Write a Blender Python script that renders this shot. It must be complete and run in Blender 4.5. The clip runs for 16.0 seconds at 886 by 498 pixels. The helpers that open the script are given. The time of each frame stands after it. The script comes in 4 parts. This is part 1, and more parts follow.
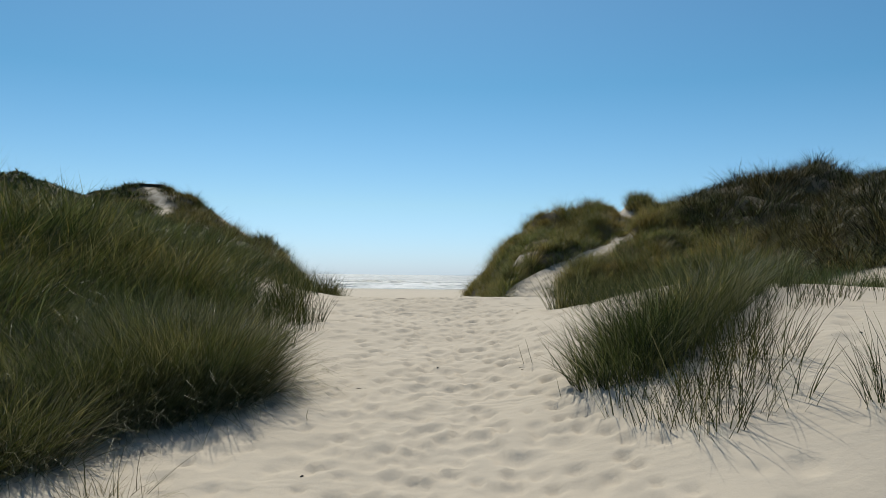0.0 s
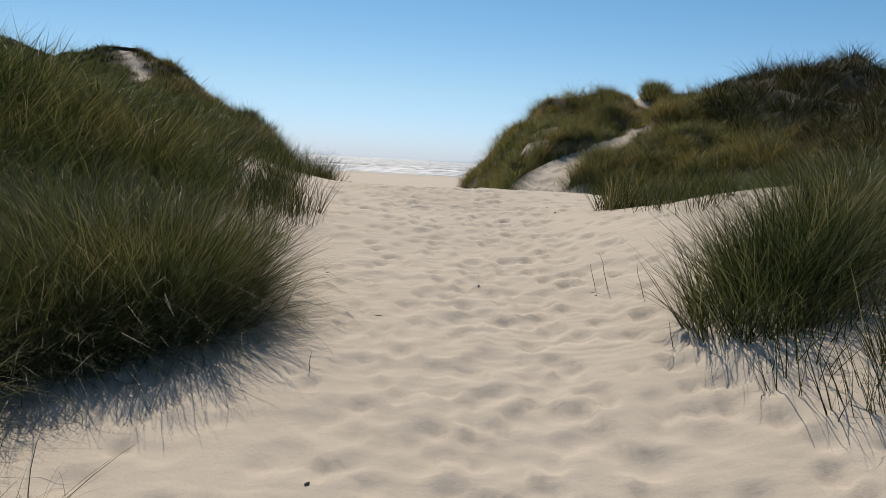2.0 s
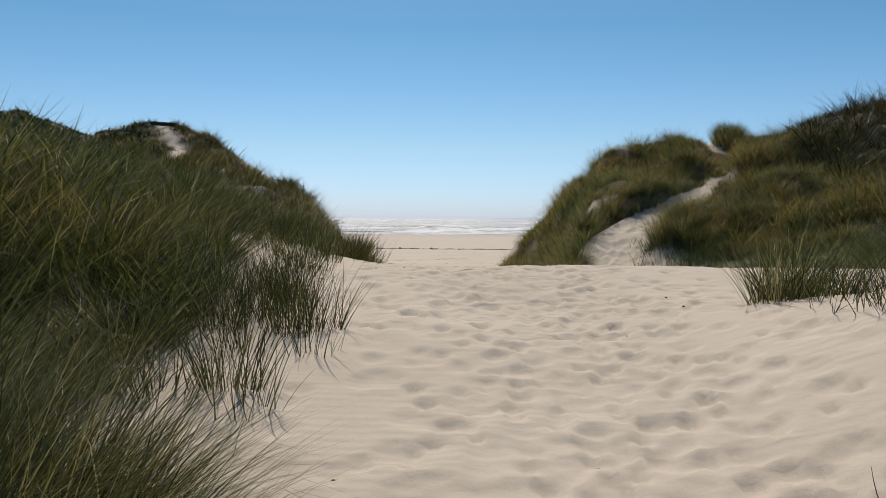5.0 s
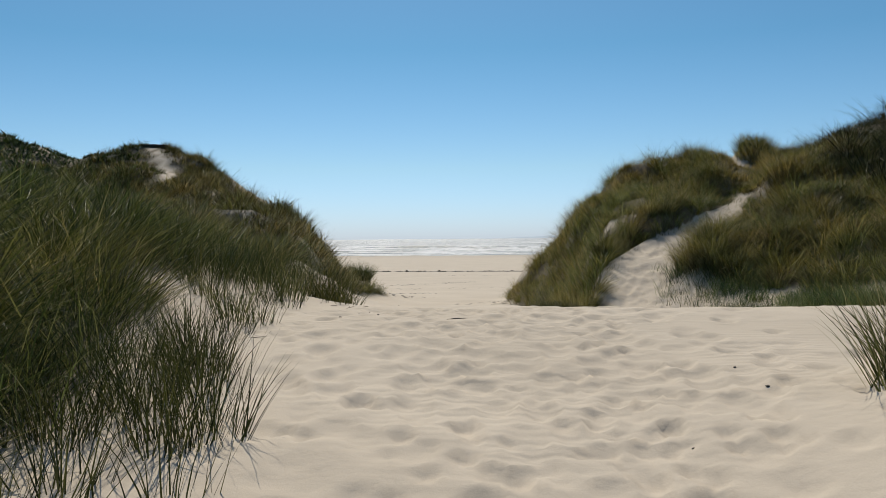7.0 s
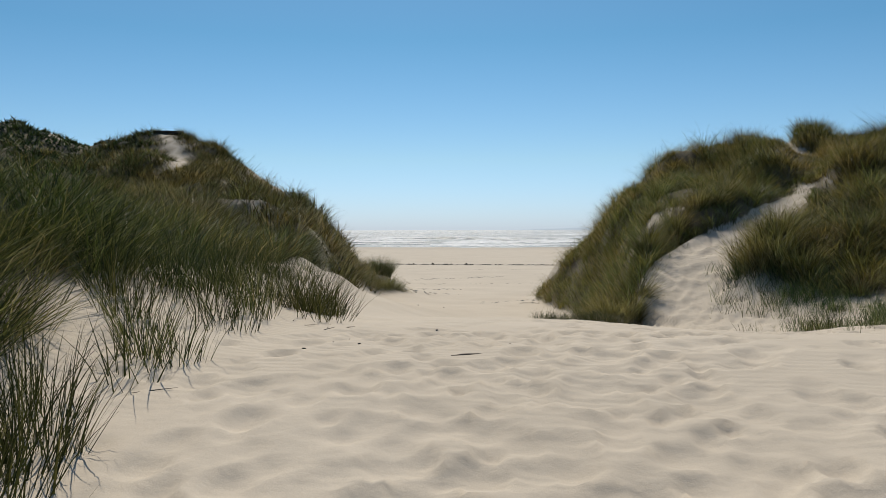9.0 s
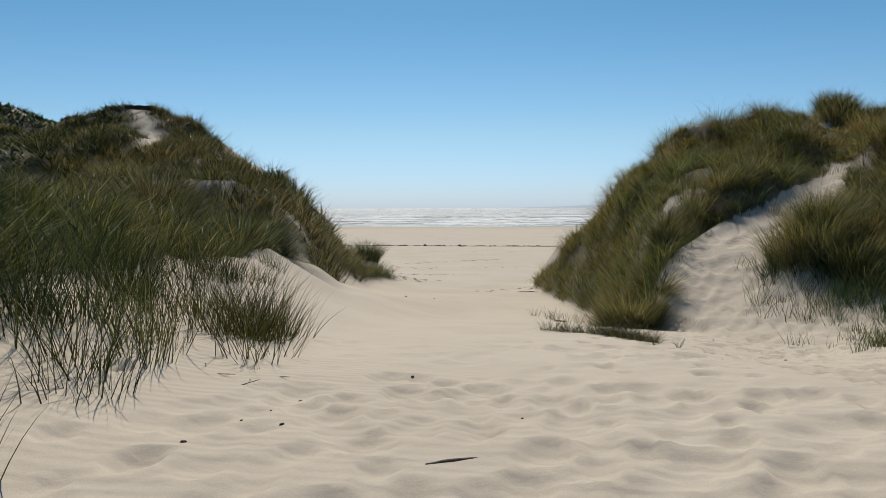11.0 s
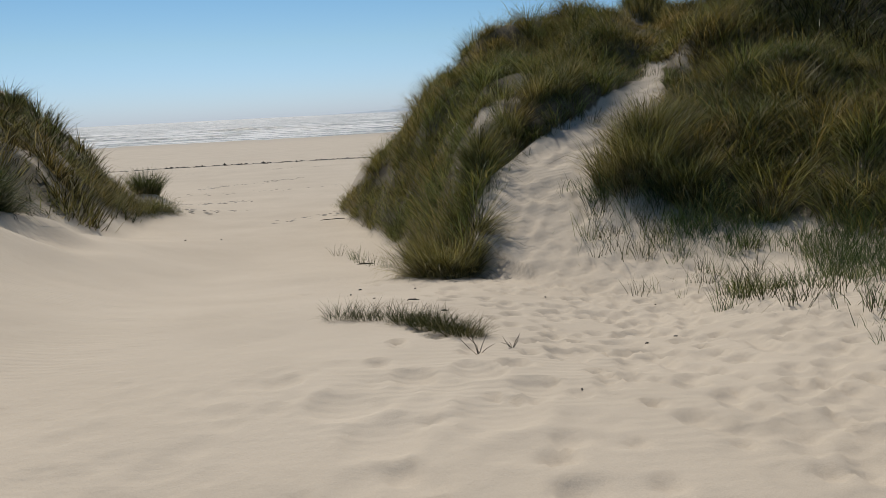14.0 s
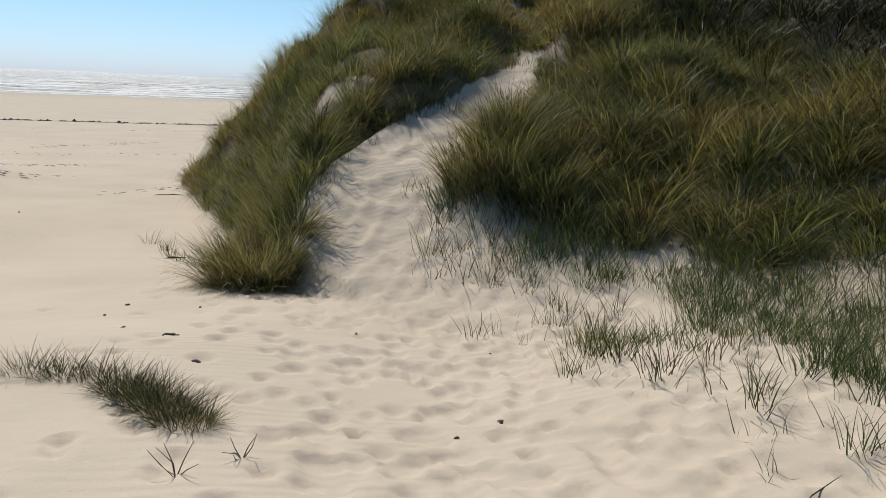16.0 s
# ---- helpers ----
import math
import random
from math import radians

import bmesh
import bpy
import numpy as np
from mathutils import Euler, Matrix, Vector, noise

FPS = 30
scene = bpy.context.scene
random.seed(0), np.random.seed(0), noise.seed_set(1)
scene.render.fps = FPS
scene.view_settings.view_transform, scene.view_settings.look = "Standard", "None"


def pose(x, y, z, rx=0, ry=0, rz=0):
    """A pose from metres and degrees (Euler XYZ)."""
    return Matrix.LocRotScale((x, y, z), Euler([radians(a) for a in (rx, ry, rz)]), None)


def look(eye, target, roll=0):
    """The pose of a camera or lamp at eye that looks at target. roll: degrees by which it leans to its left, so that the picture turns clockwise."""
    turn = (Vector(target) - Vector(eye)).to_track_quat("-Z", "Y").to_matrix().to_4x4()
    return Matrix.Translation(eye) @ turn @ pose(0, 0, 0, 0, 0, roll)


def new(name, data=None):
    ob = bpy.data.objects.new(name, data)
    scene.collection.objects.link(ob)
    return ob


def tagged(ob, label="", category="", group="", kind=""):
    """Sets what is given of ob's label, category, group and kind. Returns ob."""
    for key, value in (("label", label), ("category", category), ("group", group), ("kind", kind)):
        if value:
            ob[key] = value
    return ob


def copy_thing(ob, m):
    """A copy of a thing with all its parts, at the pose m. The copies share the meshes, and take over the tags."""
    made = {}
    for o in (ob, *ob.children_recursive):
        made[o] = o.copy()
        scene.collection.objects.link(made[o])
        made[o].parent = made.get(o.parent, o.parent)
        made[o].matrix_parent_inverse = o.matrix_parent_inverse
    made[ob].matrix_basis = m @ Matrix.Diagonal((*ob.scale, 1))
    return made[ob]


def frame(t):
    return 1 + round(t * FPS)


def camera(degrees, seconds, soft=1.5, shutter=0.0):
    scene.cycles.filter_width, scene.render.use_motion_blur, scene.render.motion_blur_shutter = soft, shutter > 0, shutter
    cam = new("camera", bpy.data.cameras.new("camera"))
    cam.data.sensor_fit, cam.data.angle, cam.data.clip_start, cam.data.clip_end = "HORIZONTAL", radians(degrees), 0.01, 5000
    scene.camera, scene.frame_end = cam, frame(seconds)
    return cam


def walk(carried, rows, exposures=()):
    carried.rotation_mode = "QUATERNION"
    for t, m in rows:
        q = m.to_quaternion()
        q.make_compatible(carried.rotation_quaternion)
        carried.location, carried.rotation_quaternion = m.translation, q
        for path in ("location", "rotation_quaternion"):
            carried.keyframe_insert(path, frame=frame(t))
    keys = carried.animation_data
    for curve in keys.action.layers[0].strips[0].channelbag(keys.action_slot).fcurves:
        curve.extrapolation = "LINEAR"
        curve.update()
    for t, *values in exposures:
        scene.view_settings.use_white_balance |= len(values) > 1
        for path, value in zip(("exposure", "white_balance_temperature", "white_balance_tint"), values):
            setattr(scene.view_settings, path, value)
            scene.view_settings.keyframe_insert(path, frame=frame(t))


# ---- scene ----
cam = camera(60.1, 16.0, 0.65)
PATH = [
    (0, (0.656, -0.403, 1.602), (0.578, 1.595, 1.669), 0.6),
    (0.5, (0.587, 0.26, 1.6), (0.485, 2.257, 1.638), 0.7),
    (1, (0.403, 0.873, 1.595), (0.357, 2.873, 1.609), 4.1),
    (1.5, (0.212, 1.565, 1.542), (0.164, 3.561, 1.415), 4.0),
    (2, (-0.05, 2.186, 1.591), (-0.08, 4.173, 1.363), 3.2),
    (2.5, (-0.175, 2.85, 1.571), (-0.279, 4.84, 1.401), 2.5),
    (3, (-0.322, 3.314, 1.631), (-0.372, 5.301, 1.405), 2.6),
    (3.5, (-0.319, 3.88, 1.624), (-0.296, 5.87, 1.428), 2.8),
    (4, (-0.43, 4.492, 1.684), (-0.369, 6.487, 1.562), 1.7),
    (4.5, (-0.406, 5.259, 1.691), (-0.529, 7.252, 1.577), 0.7),
    (4.7, (-0.411, 5.512, 1.739), (-0.566, 7.504, 1.647), 0.5),
    (6.8, (-0.256, 8.376, 1.993), (-0.453, 10.366, 1.939), -0.1),
    (7, (-0.291, 8.622, 1.985), (-0.489, 10.612, 1.957), -0.5),
    (7.5, (-0.293, 9.281, 1.969), (-0.513, 11.268, 2.016), 0.9),
    (8, (-0.343, 10.013, 2.019), (-0.541, 12.003, 1.998), 1.3),
    (8.5, (-0.337, 10.65, 2.066), (-0.6, 12.631, 1.992), 0.6),
    (8.7, (-0.341, 10.919, 2.068), (-0.62, 12.899, 2.017), 0.0),
    (10.8, (-0.546, 13.806, 2.232), (-0.81, 15.786, 2.14), -0.4),
    (11, (-0.591, 14.011, 2.265), (-0.849, 15.991, 2.157), -0.2),
    (11.5, (-0.594, 14.586, 2.3), (-0.875, 16.563, 2.195), -0.3),
    (12, (-0.687, 15.222, 2.338), (-0.983, 17.191, 2.156), -0.9),
    (12.5, (-0.722, 15.811, 2.36), (-1.03, 17.771, 2.109), -0.8),
    (13, (-0.665, 16.457, 2.425), (-0.933, 18.417, 2.127), -2.1),
    (13.5, (-0.407, 16.992, 2.462), (-0.602, 18.956, 2.137), -4.8),
    (14, (-0.154, 17.303, 2.602), (0.052, 19.259, 2.241), -2.9),
    (14.5, (0.149, 17.689, 2.682), (0.679, 19.59, 2.357), 1.4),
    (15, (0.473, 18.362, 2.66), (1.289, 20.163, 2.358), 2.5),
    (15.5, (0.717, 18.762, 2.684), (1.417, 20.61, 2.375), 2.4),
    (16, (1.062, 19.455, 2.62), (1.571, 21.344, 2.203), 2.4),
]
walk(cam, [(t, look(eye, target, roll)) for t, eye, target, roll in PATH],
     [(0, -0.09, 6560, 5), (1.2, -0.09, 6700, 9), (2.5, -0.10, 6820, 13), (4.5, -0.11, 6820, 13), (7.5, -0.13, 6760, 9), (11.0, -0.18, 6680, 9), (13.5, -0.33, 6680, 10), (14.5, -0.34, 6720, 11), (15.5, -0.08, 6720, 12), (16.0, -0.02, 6680, 10)])

# ---- world and sun ----
SUN_HEIGHT, SUN_LEFT = 50.0, 11.5            # degrees above the horizon, degrees left of straight ahead
world = bpy.data.worlds.new("sky")
scene.world = world
world.use_nodes = True
wn = world.node_tree.nodes
sky = wn.new("ShaderNodeTexSky")
sky.sky_type, sky.sun_disc = "NISHITA", False
sky.sun_elevation, sky.sun_rotation = radians(SUN_HEIGHT), radians(-SUN_LEFT)
sky.air_density, sky.dust_density, sky.ozone_density = 1.0, 0.4, 3.0
wn["Background"].inputs["Strength"].default_value = 0.086
up = wn.new("ShaderNodeSeparateXYZ")
haze = wn.new("ShaderNodeValToRGB")          # sea haze: cooler and paler low down, deeper blue above
for stop, (at, c) in zip((*haze.color_ramp.elements, haze.color_ramp.elements.new(0.5), haze.color_ramp.elements.new(0.5)),
                         ((0.0, (0.79, 1.06, 1.74)), (0.6, (0.53, 0.76, 0.84)), (0.09, (0.79, 1.05, 1.28)), (0.24, (0.51, 0.92, 1.08)))):
    stop.position, stop.color = at, (*c, 1)
tint = wn.new("ShaderNodeMix")
tint.data_type, tint.blend_type = "RGBA", "MULTIPLY"
tint.inputs[0].default_value = 1.0
wl = world.node_tree.links
wl.new(wn.new("ShaderNodeTexCoord").outputs["Generated"], up.inputs[0])
wl.new(up.outputs["Z"], haze.inputs["Fac"])
wl.new(sky.outputs["Color"], tint.inputs[6])
wl.new(haze.outputs["Color"], tint.inputs[7])
wl.new(tint.outputs[2], wn["Background"].inputs["Color"])
sun_data = bpy.data.lights.new("sun", "SUN")
sun_data.energy, sun_data.angle, sun_data.color = 4.35, radians(0.53), (1.0, 0.93, 0.82)
sun = new("sun", sun_data)
sun.matrix_world = look((-20 * math.tan(radians(SUN_LEFT)), 20, 20 * math.tan(radians(SUN_HEIGHT))), (0, 0, 0))


# ---- materials ----
def material(name):
    m = bpy.data.materials.new(name)
    m.use_nodes = True
    nt = m.node_tree
    return m, nt, nt.nodes["Principled BSDF"]


def node(nt, kind, **values):
    n = nt.nodes.new(kind)
    for key, value in values.items():
        if key in n.inputs:
            n.inputs[key].default_value = value
    return n


def place(nt, scale=(1, 1, 1)):
    g = nt.nodes.new("ShaderNodeNewGeometry")
    m = nt.nodes.new("ShaderNodeMapping")
    m.inputs["Scale"].default_value = scale
    nt.links.new(g.outputs["Position"], m.inputs["Vector"])
    return m.outputs["Vector"]


def noise_tex(nt, scale, detail=3.0, rough=0.55, stretch=(1, 1, 1)):
    n = node(nt, "ShaderNodeTexNoise", Scale=scale, Detail=detail, Roughness=rough)
    nt.links.new(place(nt, stretch), n.inputs["Vector"])
    return n.outputs["Fac"]


def ramp(nt, fac, *stops):
    r = nt.nodes.new("ShaderNodeValToRGB")
    while len(r.color_ramp.elements) < len(stops):
        r.color_ramp.elements.new(0.5)
    for e, (at, c) in zip(r.color_ramp.elements, stops):
        e.position, e.color = at, (*c, 1)
    nt.links.new(fac, r.inputs["Fac"])
    return r.outputs["Color"]


def mix(nt, fac, a, b, kind="MIX"):
    n = nt.nodes.new("ShaderNodeMix")
    n.data_type, n.blend_type = "RGBA", kind
    for socket, v in ((n.inputs[0], fac), (n.inputs[6], a), (n.inputs[7], b)):
        if isinstance(v, (int, float)):
            socket.default_value = v
        elif isinstance(v, tuple):
            socket.default_value = (*v, 1)
        else:
            nt.links.new(v, socket)
    return n.outputs[2]


def add_bump(nt, bsdf, *layers):
    last = None
    for fac, strength, distance in layers:
        b = node(nt, "ShaderNodeBump", Strength=strength, Distance=distance)
        nt.links.new(fac, b.inputs["Height"])
        if last:
            nt.links.new(last, b.inputs["Normal"])
        last = b.outputs["Normal"]
    nt.links.new(last, bsdf.inputs["Normal"])


def sand_material():
    m, nt, bsdf = material("dry_sand")
    patch = ramp(nt, noise_tex(nt, 0.45, 4.0), (0.3, (0.51, 0.446, 0.360)), (0.7, (0.57, 0.502, 0.41)))
    grain = ramp(nt, noise_tex(nt, 160.0, 2.0), (0.3, (0.72, 0.70, 0.68)), (0.7, (1.0, 1.0, 1.0)))
    dry = mix(nt, 0.55, patch, grain, "MULTIPLY")
    g = nt.nodes.new("ShaderNodeNewGeometry")
    sep = nt.nodes.new("ShaderNodeSeparateXYZ")
    nt.links.new(g.outputs["Position"], sep.inputs["Vector"])
    wet = node(nt, "ShaderNodeMapRange")
    for key, v in (("From Min", 150.0), ("From Max", 200.0)):
        wet.inputs[key].default_value = v
    nt.links.new(sep.outputs["Y"], wet.inputs["Value"])
    shaded_thatch = ramp(nt, noise_tex(nt, 9.0, 4.0, 0.7), (0.35, (0.05, 0.040, 0.022)), (0.65, (0.13, 0.104, 0.064)))
    shade_mat = nt.nodes.new("ShaderNodeAttribute")      # fallen leaves matted between the tussocks, darkened to paint the shade there
    shade_mat.attribute_name = "shade_litter"
    dry = mix(nt, shade_mat.outputs["Fac"], dry, shaded_thatch)
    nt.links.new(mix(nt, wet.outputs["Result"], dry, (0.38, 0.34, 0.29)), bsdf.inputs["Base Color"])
    bsdf.inputs["Roughness"].default_value = 0.92
    bsdf.inputs["Specular IOR Level"].default_value = 0.25
    wave = node(nt, "ShaderNodeTexWave", Scale=2.6, Distortion=5.0, Detail=2.0)
    wave.inputs["Detail Scale"].default_value = 0.8
    wave.bands_direction = "Y"
    nt.links.new(place(nt, (0.35, 1.0, 1.0)), wave.inputs["Vector"])
    blown = mix(nt, 1.0, wave.outputs["Color"], ramp(nt, noise_tex(nt, 0.35, 2.0), (0.42, (0.06, 0.06, 0.06)), (0.60, (1, 1, 1))), "MULTIPLY")
    add_bump(nt, bsdf, (blown, 0.20, 0.014), (noise_tex(nt, 7.0, 4.0), 0.35, 0.03), (noise_tex(nt, 120.0, 2.0), 0.35, 0.004))
    return m


def grass_material(name, tones, straw=0.15, clear=0.25, gloss=0.14):
    """Leaf blades: each blade has its own tone, and each tussock leans to green, brown or grey."""
    m, nt, bsdf = material(name)
    g = nt.nodes.new("ShaderNodeNewGeometry")
    lot = g.outputs["Random Per Island"]
    k = len(tones)
    own = ramp(nt, lot, *[(i * (1 - straw) / max(1, k - 1), c) for i, c in enumerate(tones)], (1.0, (0.34, 0.31, 0.22)))
    drift = ramp(nt, noise_tex(nt, 0.7, 3.0), (0.34, (0.60, 0.72, 0.66)), (0.5, (0.95, 0.97, 0.92)), (0.66, (1.22, 1.10, 0.98)))
    kin = nt.nodes.new("ShaderNodeAttribute")
    kin.attribute_name = "tone"
    kind = ramp(nt, kin.outputs["Fac"], (0.0, (1.0, 1.0, 1.0)), (0.12, (0.55, 0.74, 0.58)), (0.4, (0.78, 0.88, 0.70)), (0.65, (1.06, 0.97, 0.84)), (0.85, (1.20, 1.12, 0.98)), (1.0, (1.42, 1.36, 1.26)))
    colour = mix(nt, 1.0, mix(nt, 1.0, own, drift, "MULTIPLY"), kind, "MULTIPLY")
    nt.links.new(colour, bsdf.inputs["Base Color"])
    bsdf.inputs["Roughness"].default_value = 0.48
    bsdf.inputs["Specular IOR Level"].default_value = gloss
    tr = nt.nodes.new("ShaderNodeBsdfTranslucent")
    nt.links.new(mix(nt, 1.0, colour, (1.0, 1.02, 0.74), "MULTIPLY"), tr.inputs["Color"])
    ms = nt.nodes.new("ShaderNodeMixShader")
    ms.inputs[0].default_value = clear
    nt.links.new(bsdf.outputs[0], ms.inputs[1])
    nt.links.new(tr.outputs[0], ms.inputs[2])
    nt.links.new(ms.outputs[0], nt.nodes["Material Output"].inputs["Surface"])
    return m


def plain_material(name, dark, light, scale, rough=0.8, bump=0.4, stretch=(1, 1, 1)):
    m, nt, bsdf = material(name)
    n = noise_tex(nt, scale, 4.0, 0.6, stretch)
    nt.links.new(ramp(nt, n, (0.3, dark), (0.7, light)), bsdf.inputs["Base Color"])
    bsdf.inputs["Roughness"].default_value = rough
    add_bump(nt, bsdf, (n, bump, 0.01))
    return m


def sea_material():
    m, nt, bsdf = material("sea_water")
    rolls = ramp(nt, noise_tex(nt, 0.16, 5.0, 0.65, (0.10, 1.0, 1.0)), (0.50, (0, 0, 0)), (0.58, (1, 1, 1)))
    # fine white specks paint sun glints on the wavelets
    glint_flecks = ramp(nt, noise_tex(nt, 0.55, 4.0, 0.7, (0.16, 1.0, 1.0)), (0.50, (0, 0, 0)), (0.58, (1, 1, 1)))
    # one mask for the surf's foam bands and the painted glints
    foam = mix(nt, 1.0, rolls, glint_flecks, "LIGHTEN")
    nt.links.new(mix(nt, foam, (0.03, 0.075, 0.10), (0.80, 0.81, 0.81)), bsdf.inputs["Base Color"])
    nt.links.new(mix(nt, foam, (0.45, 0.45, 0.45), (0.8, 0.8, 0.8)), bsdf.inputs["Roughness"])
    bsdf.inputs["IOR"].default_value = 1.34
    bsdf.inputs["Specular IOR Level"].default_value = 0.8
    add_bump(nt, bsdf, (noise_tex(nt, 0.5, 5.0, 0.65, (0.3, 1.0, 1.0)), 1.0, 1.8), (noise_tex(nt, 2.2, 4.0, 0.6, (0.5, 1.0, 1.0)), 1.0, 0.25))
    return m


SAND = sand_material()
DUNE_GRASS = grass_material("dune_grass_blades", ((0.037, 0.034, 0.013), (0.108, 0.094, 0.035), (0.235, 0.20, 0.080), (0.38, 0.33, 0.19)), 0.10, 0.46)
# dune grass toned down so its colour carries the inland face's shade
HILL_GRASS = grass_material("shade_dark_dune_grass_blades", ((0.014, 0.013, 0.005), (0.050, 0.043, 0.016), (0.128, 0.108, 0.043), (0.32, 0.275, 0.155)), 0.12, 0.34)
# still darker copy of the hill grass, shade of the high dune painted in
SHADED_GRASS = grass_material("shaded_dune_grass_blades", ((0.008, 0.008, 0.004), (0.026, 0.024, 0.011), (0.065, 0.058, 0.028), (0.16, 0.14, 0.085)), 0.06, 0.22)
BANK_GRASS = grass_material("bank_grass_blades", ((0.016, 0.022, 0.008), (0.044, 0.055, 0.018), (0.095, 0.104, 0.038), (0.24, 0.22, 0.125)), 0.10, 0.40, 0.24)
GREEN_GRASS = grass_material("young_grass_blades", ((0.032, 0.054, 0.028), (0.080, 0.112, 0.054), (0.19, 0.21, 0.12)), 0.10, 0.45)
DEAD_GRASS = grass_material("withered_grass_blades", ((0.16, 0.14, 0.095), (0.36, 0.33, 0.24), (0.12, 0.10, 0.065)), 0.2, 0.2)
STEM_GRASS = grass_material("dark_grass_stems", ((0.018, 0.023, 0.009), (0.052, 0.060, 0.020), (0.108, 0.104, 0.042)), 0.06, 0.30)
SCRUB = grass_material("scrub_leaves", ((0.018, 0.028, 0.013), (0.050, 0.066, 0.032), (0.14, 0.16, 0.105)), 0.04, 0.25)
DRIFTWOOD = plain_material("weathered_driftwood", (0.035, 0.028, 0.022), (0.11, 0.09, 0.07), 30.0, 0.85, 0.6, (1, 1, 1))
WRACK = plain_material("dried_seaweed", (0.012, 0.011, 0.009), (0.05, 0.04, 0.028), 22.0, 0.7)
FOAM = plain_material("sea_foam", (0.62, 0.64, 0.65), (0.85, 0.86, 0.86), 1.2, 0.9)
# distance haze is painted into the headland's base colour
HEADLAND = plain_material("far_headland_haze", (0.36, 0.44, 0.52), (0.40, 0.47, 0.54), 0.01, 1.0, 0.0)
SEA = sea_material()


# ---- the lie of the land ----

def sstep(a, b, v):
    t = np.clip((v - a) / (b - a), 0, 1)
    return t * t * (3 - 2 * t)

def bump(x, y, cx, cy, rx, ry, turn=0.0):
    c, s = np.cos(np.radians(turn)), np.sin(np.radians(turn))
    u, v = ((x - cx) * c + (y - cy) * s) / rx, (-(x - cx) * s + (y - cy) * c) / ry
    return np.exp(-(u * u + v * v))

def smax(a, b, k=0.4):
    h = np.clip(0.5 + 0.5 * (a - b) / k, 0, 1)
    return b + (a - b) * h + k * h * (1 - h)

TRACK_Y = (-60, 0, 4, 6.1, 8.6, 10.3, 12.6, 14.3, 17, 19, 22.8, 26, 29.7, 35.6, 45.6, 60, 87, 190, 230, 300)
TRACK_Z = (-0.3, -0.2, -0.15, -0.05, 0.28, 0.43, 0.64, 0.83, 1.04, 1.05, 0.73, 0.38, -0.2, -0.85, -1.25, -1.5, -1.55, -1.9, -2.2, -3.5)

def track(y):
    """The height of the trodden sand along the gap, smoothed over two metres."""
    return sum(np.interp(y + d, TRACK_Y, TRACK_Z) for d in (-1.0, -0.5, 0.0, 0.5, 1.0)) / 5

def spine(x, y, stations, lee):
    """A dune: flanks that fall away from a chain of crest stations (x, y, crest height, flank slope), far steeper on the lee side."""
    best = np.full(np.shape(x), -9.0)
    for (x0, y0, z0, s0), (x1, y1, z1, s1) in zip(stations, stations[1:]):
        dx, dy = x1 - x0, y1 - y0
        t = np.clip(((x - x0) * dx + (y - y0) * dy) / (dx * dx + dy * dy), 0, 1)
        d = np.hypot(x - x0 - t * dx, y - y0 - t * dy)
        side = (dx * (y - y0 - t * dy) - dy * (x - x0 - t * dx)) / (np.hypot(dx, dy) * (d + 0.01))
        fall = (s0 + t * (s1 - s0)) * (1 + 3 * sstep(-0.1, 0.6, lee * side))
        best = smax(best, z0 + t * (z1 - z0) - fall * (np.sqrt(d * d + 0.6) - 0.77), 0.25)
    return best

RIGHT_DUNE = ((-0.9, 47.6, -1.4, 0.6), (-0.1, 46.2, 0.55, 0.5), (1.5, 44.7, 2.15, 0.36), (3.2, 43.5, 3.7, 0.36), (4.4, 43.2, 4.6, 0.38), (5.9, 43.5, 5.35, 0.38),
              (8.0, 44.0, 5.85, 0.38), (9.6, 44.4, 5.2, 0.36), (10.8, 45.3, 6.1, 0.9), (12.3, 44.6, 4.4, 0.40), (14.1, 44.1, 5.75, 0.45), (18.2, 43.0, 7.7, 0.38),
              (22.5, 41.0, 6.9, 0.37), (22.0, 30.0, 6.6, 0.4), (24.0, 15.0, 5.0, 0.35))
LEFT_DUNE = ((-7.4, 44.6, -1.0, 0.6), (-8.6, 45.4, 0.3, 0.6), (-9.8, 46.2, 1.5, 0.5), (-11.1, 47.1, 2.65, 0.4), (-12.8, 48.3, 2.75, 0.22),
             (-15.9, 50.4, 4.1, 0.22), (-18.8, 52.4, 5.5, 0.32), (-22.5, 55.0, 7.7, 0.55), (-26.0, 55.0, 7.2, 0.40), (-28.3, 55.0, 6.9, 0.36),
             (-34.0, 55.0, 8.5, 0.33), (-45.0, 50.0, 9.5, 0.33), (-60.0, 30.0, 9.5, 0.3), (-60.0, 0.0, 8.0, 0.3))

# the feet of the two dunes on the side of the gap
FOOT_Y = (20.0, 28.0, 30.3, 33.4, 38.8, 42.3, 48.5, 52.0, 60.0, 80.0)
FOOT_RIGHT = (3.6, 2.9, 1.5, 1.25, 0.7, 0.0, -1.0, 0.8, 8.0, 20.0)
FOOT_LEFT = (-5.0, -5.3, -5.5, -6.2, -6.9, -7.3, -8.3, -9.3, -14.0, -30.0)

def steep(d):
    """A steep foot that eases off as it climbs."""
    return np.where(d > 0, np.maximum(2.45 * d / (1 + 0.18 * np.maximum(d, 0)), 1.15 * d - 0.3), 1.2 * d)

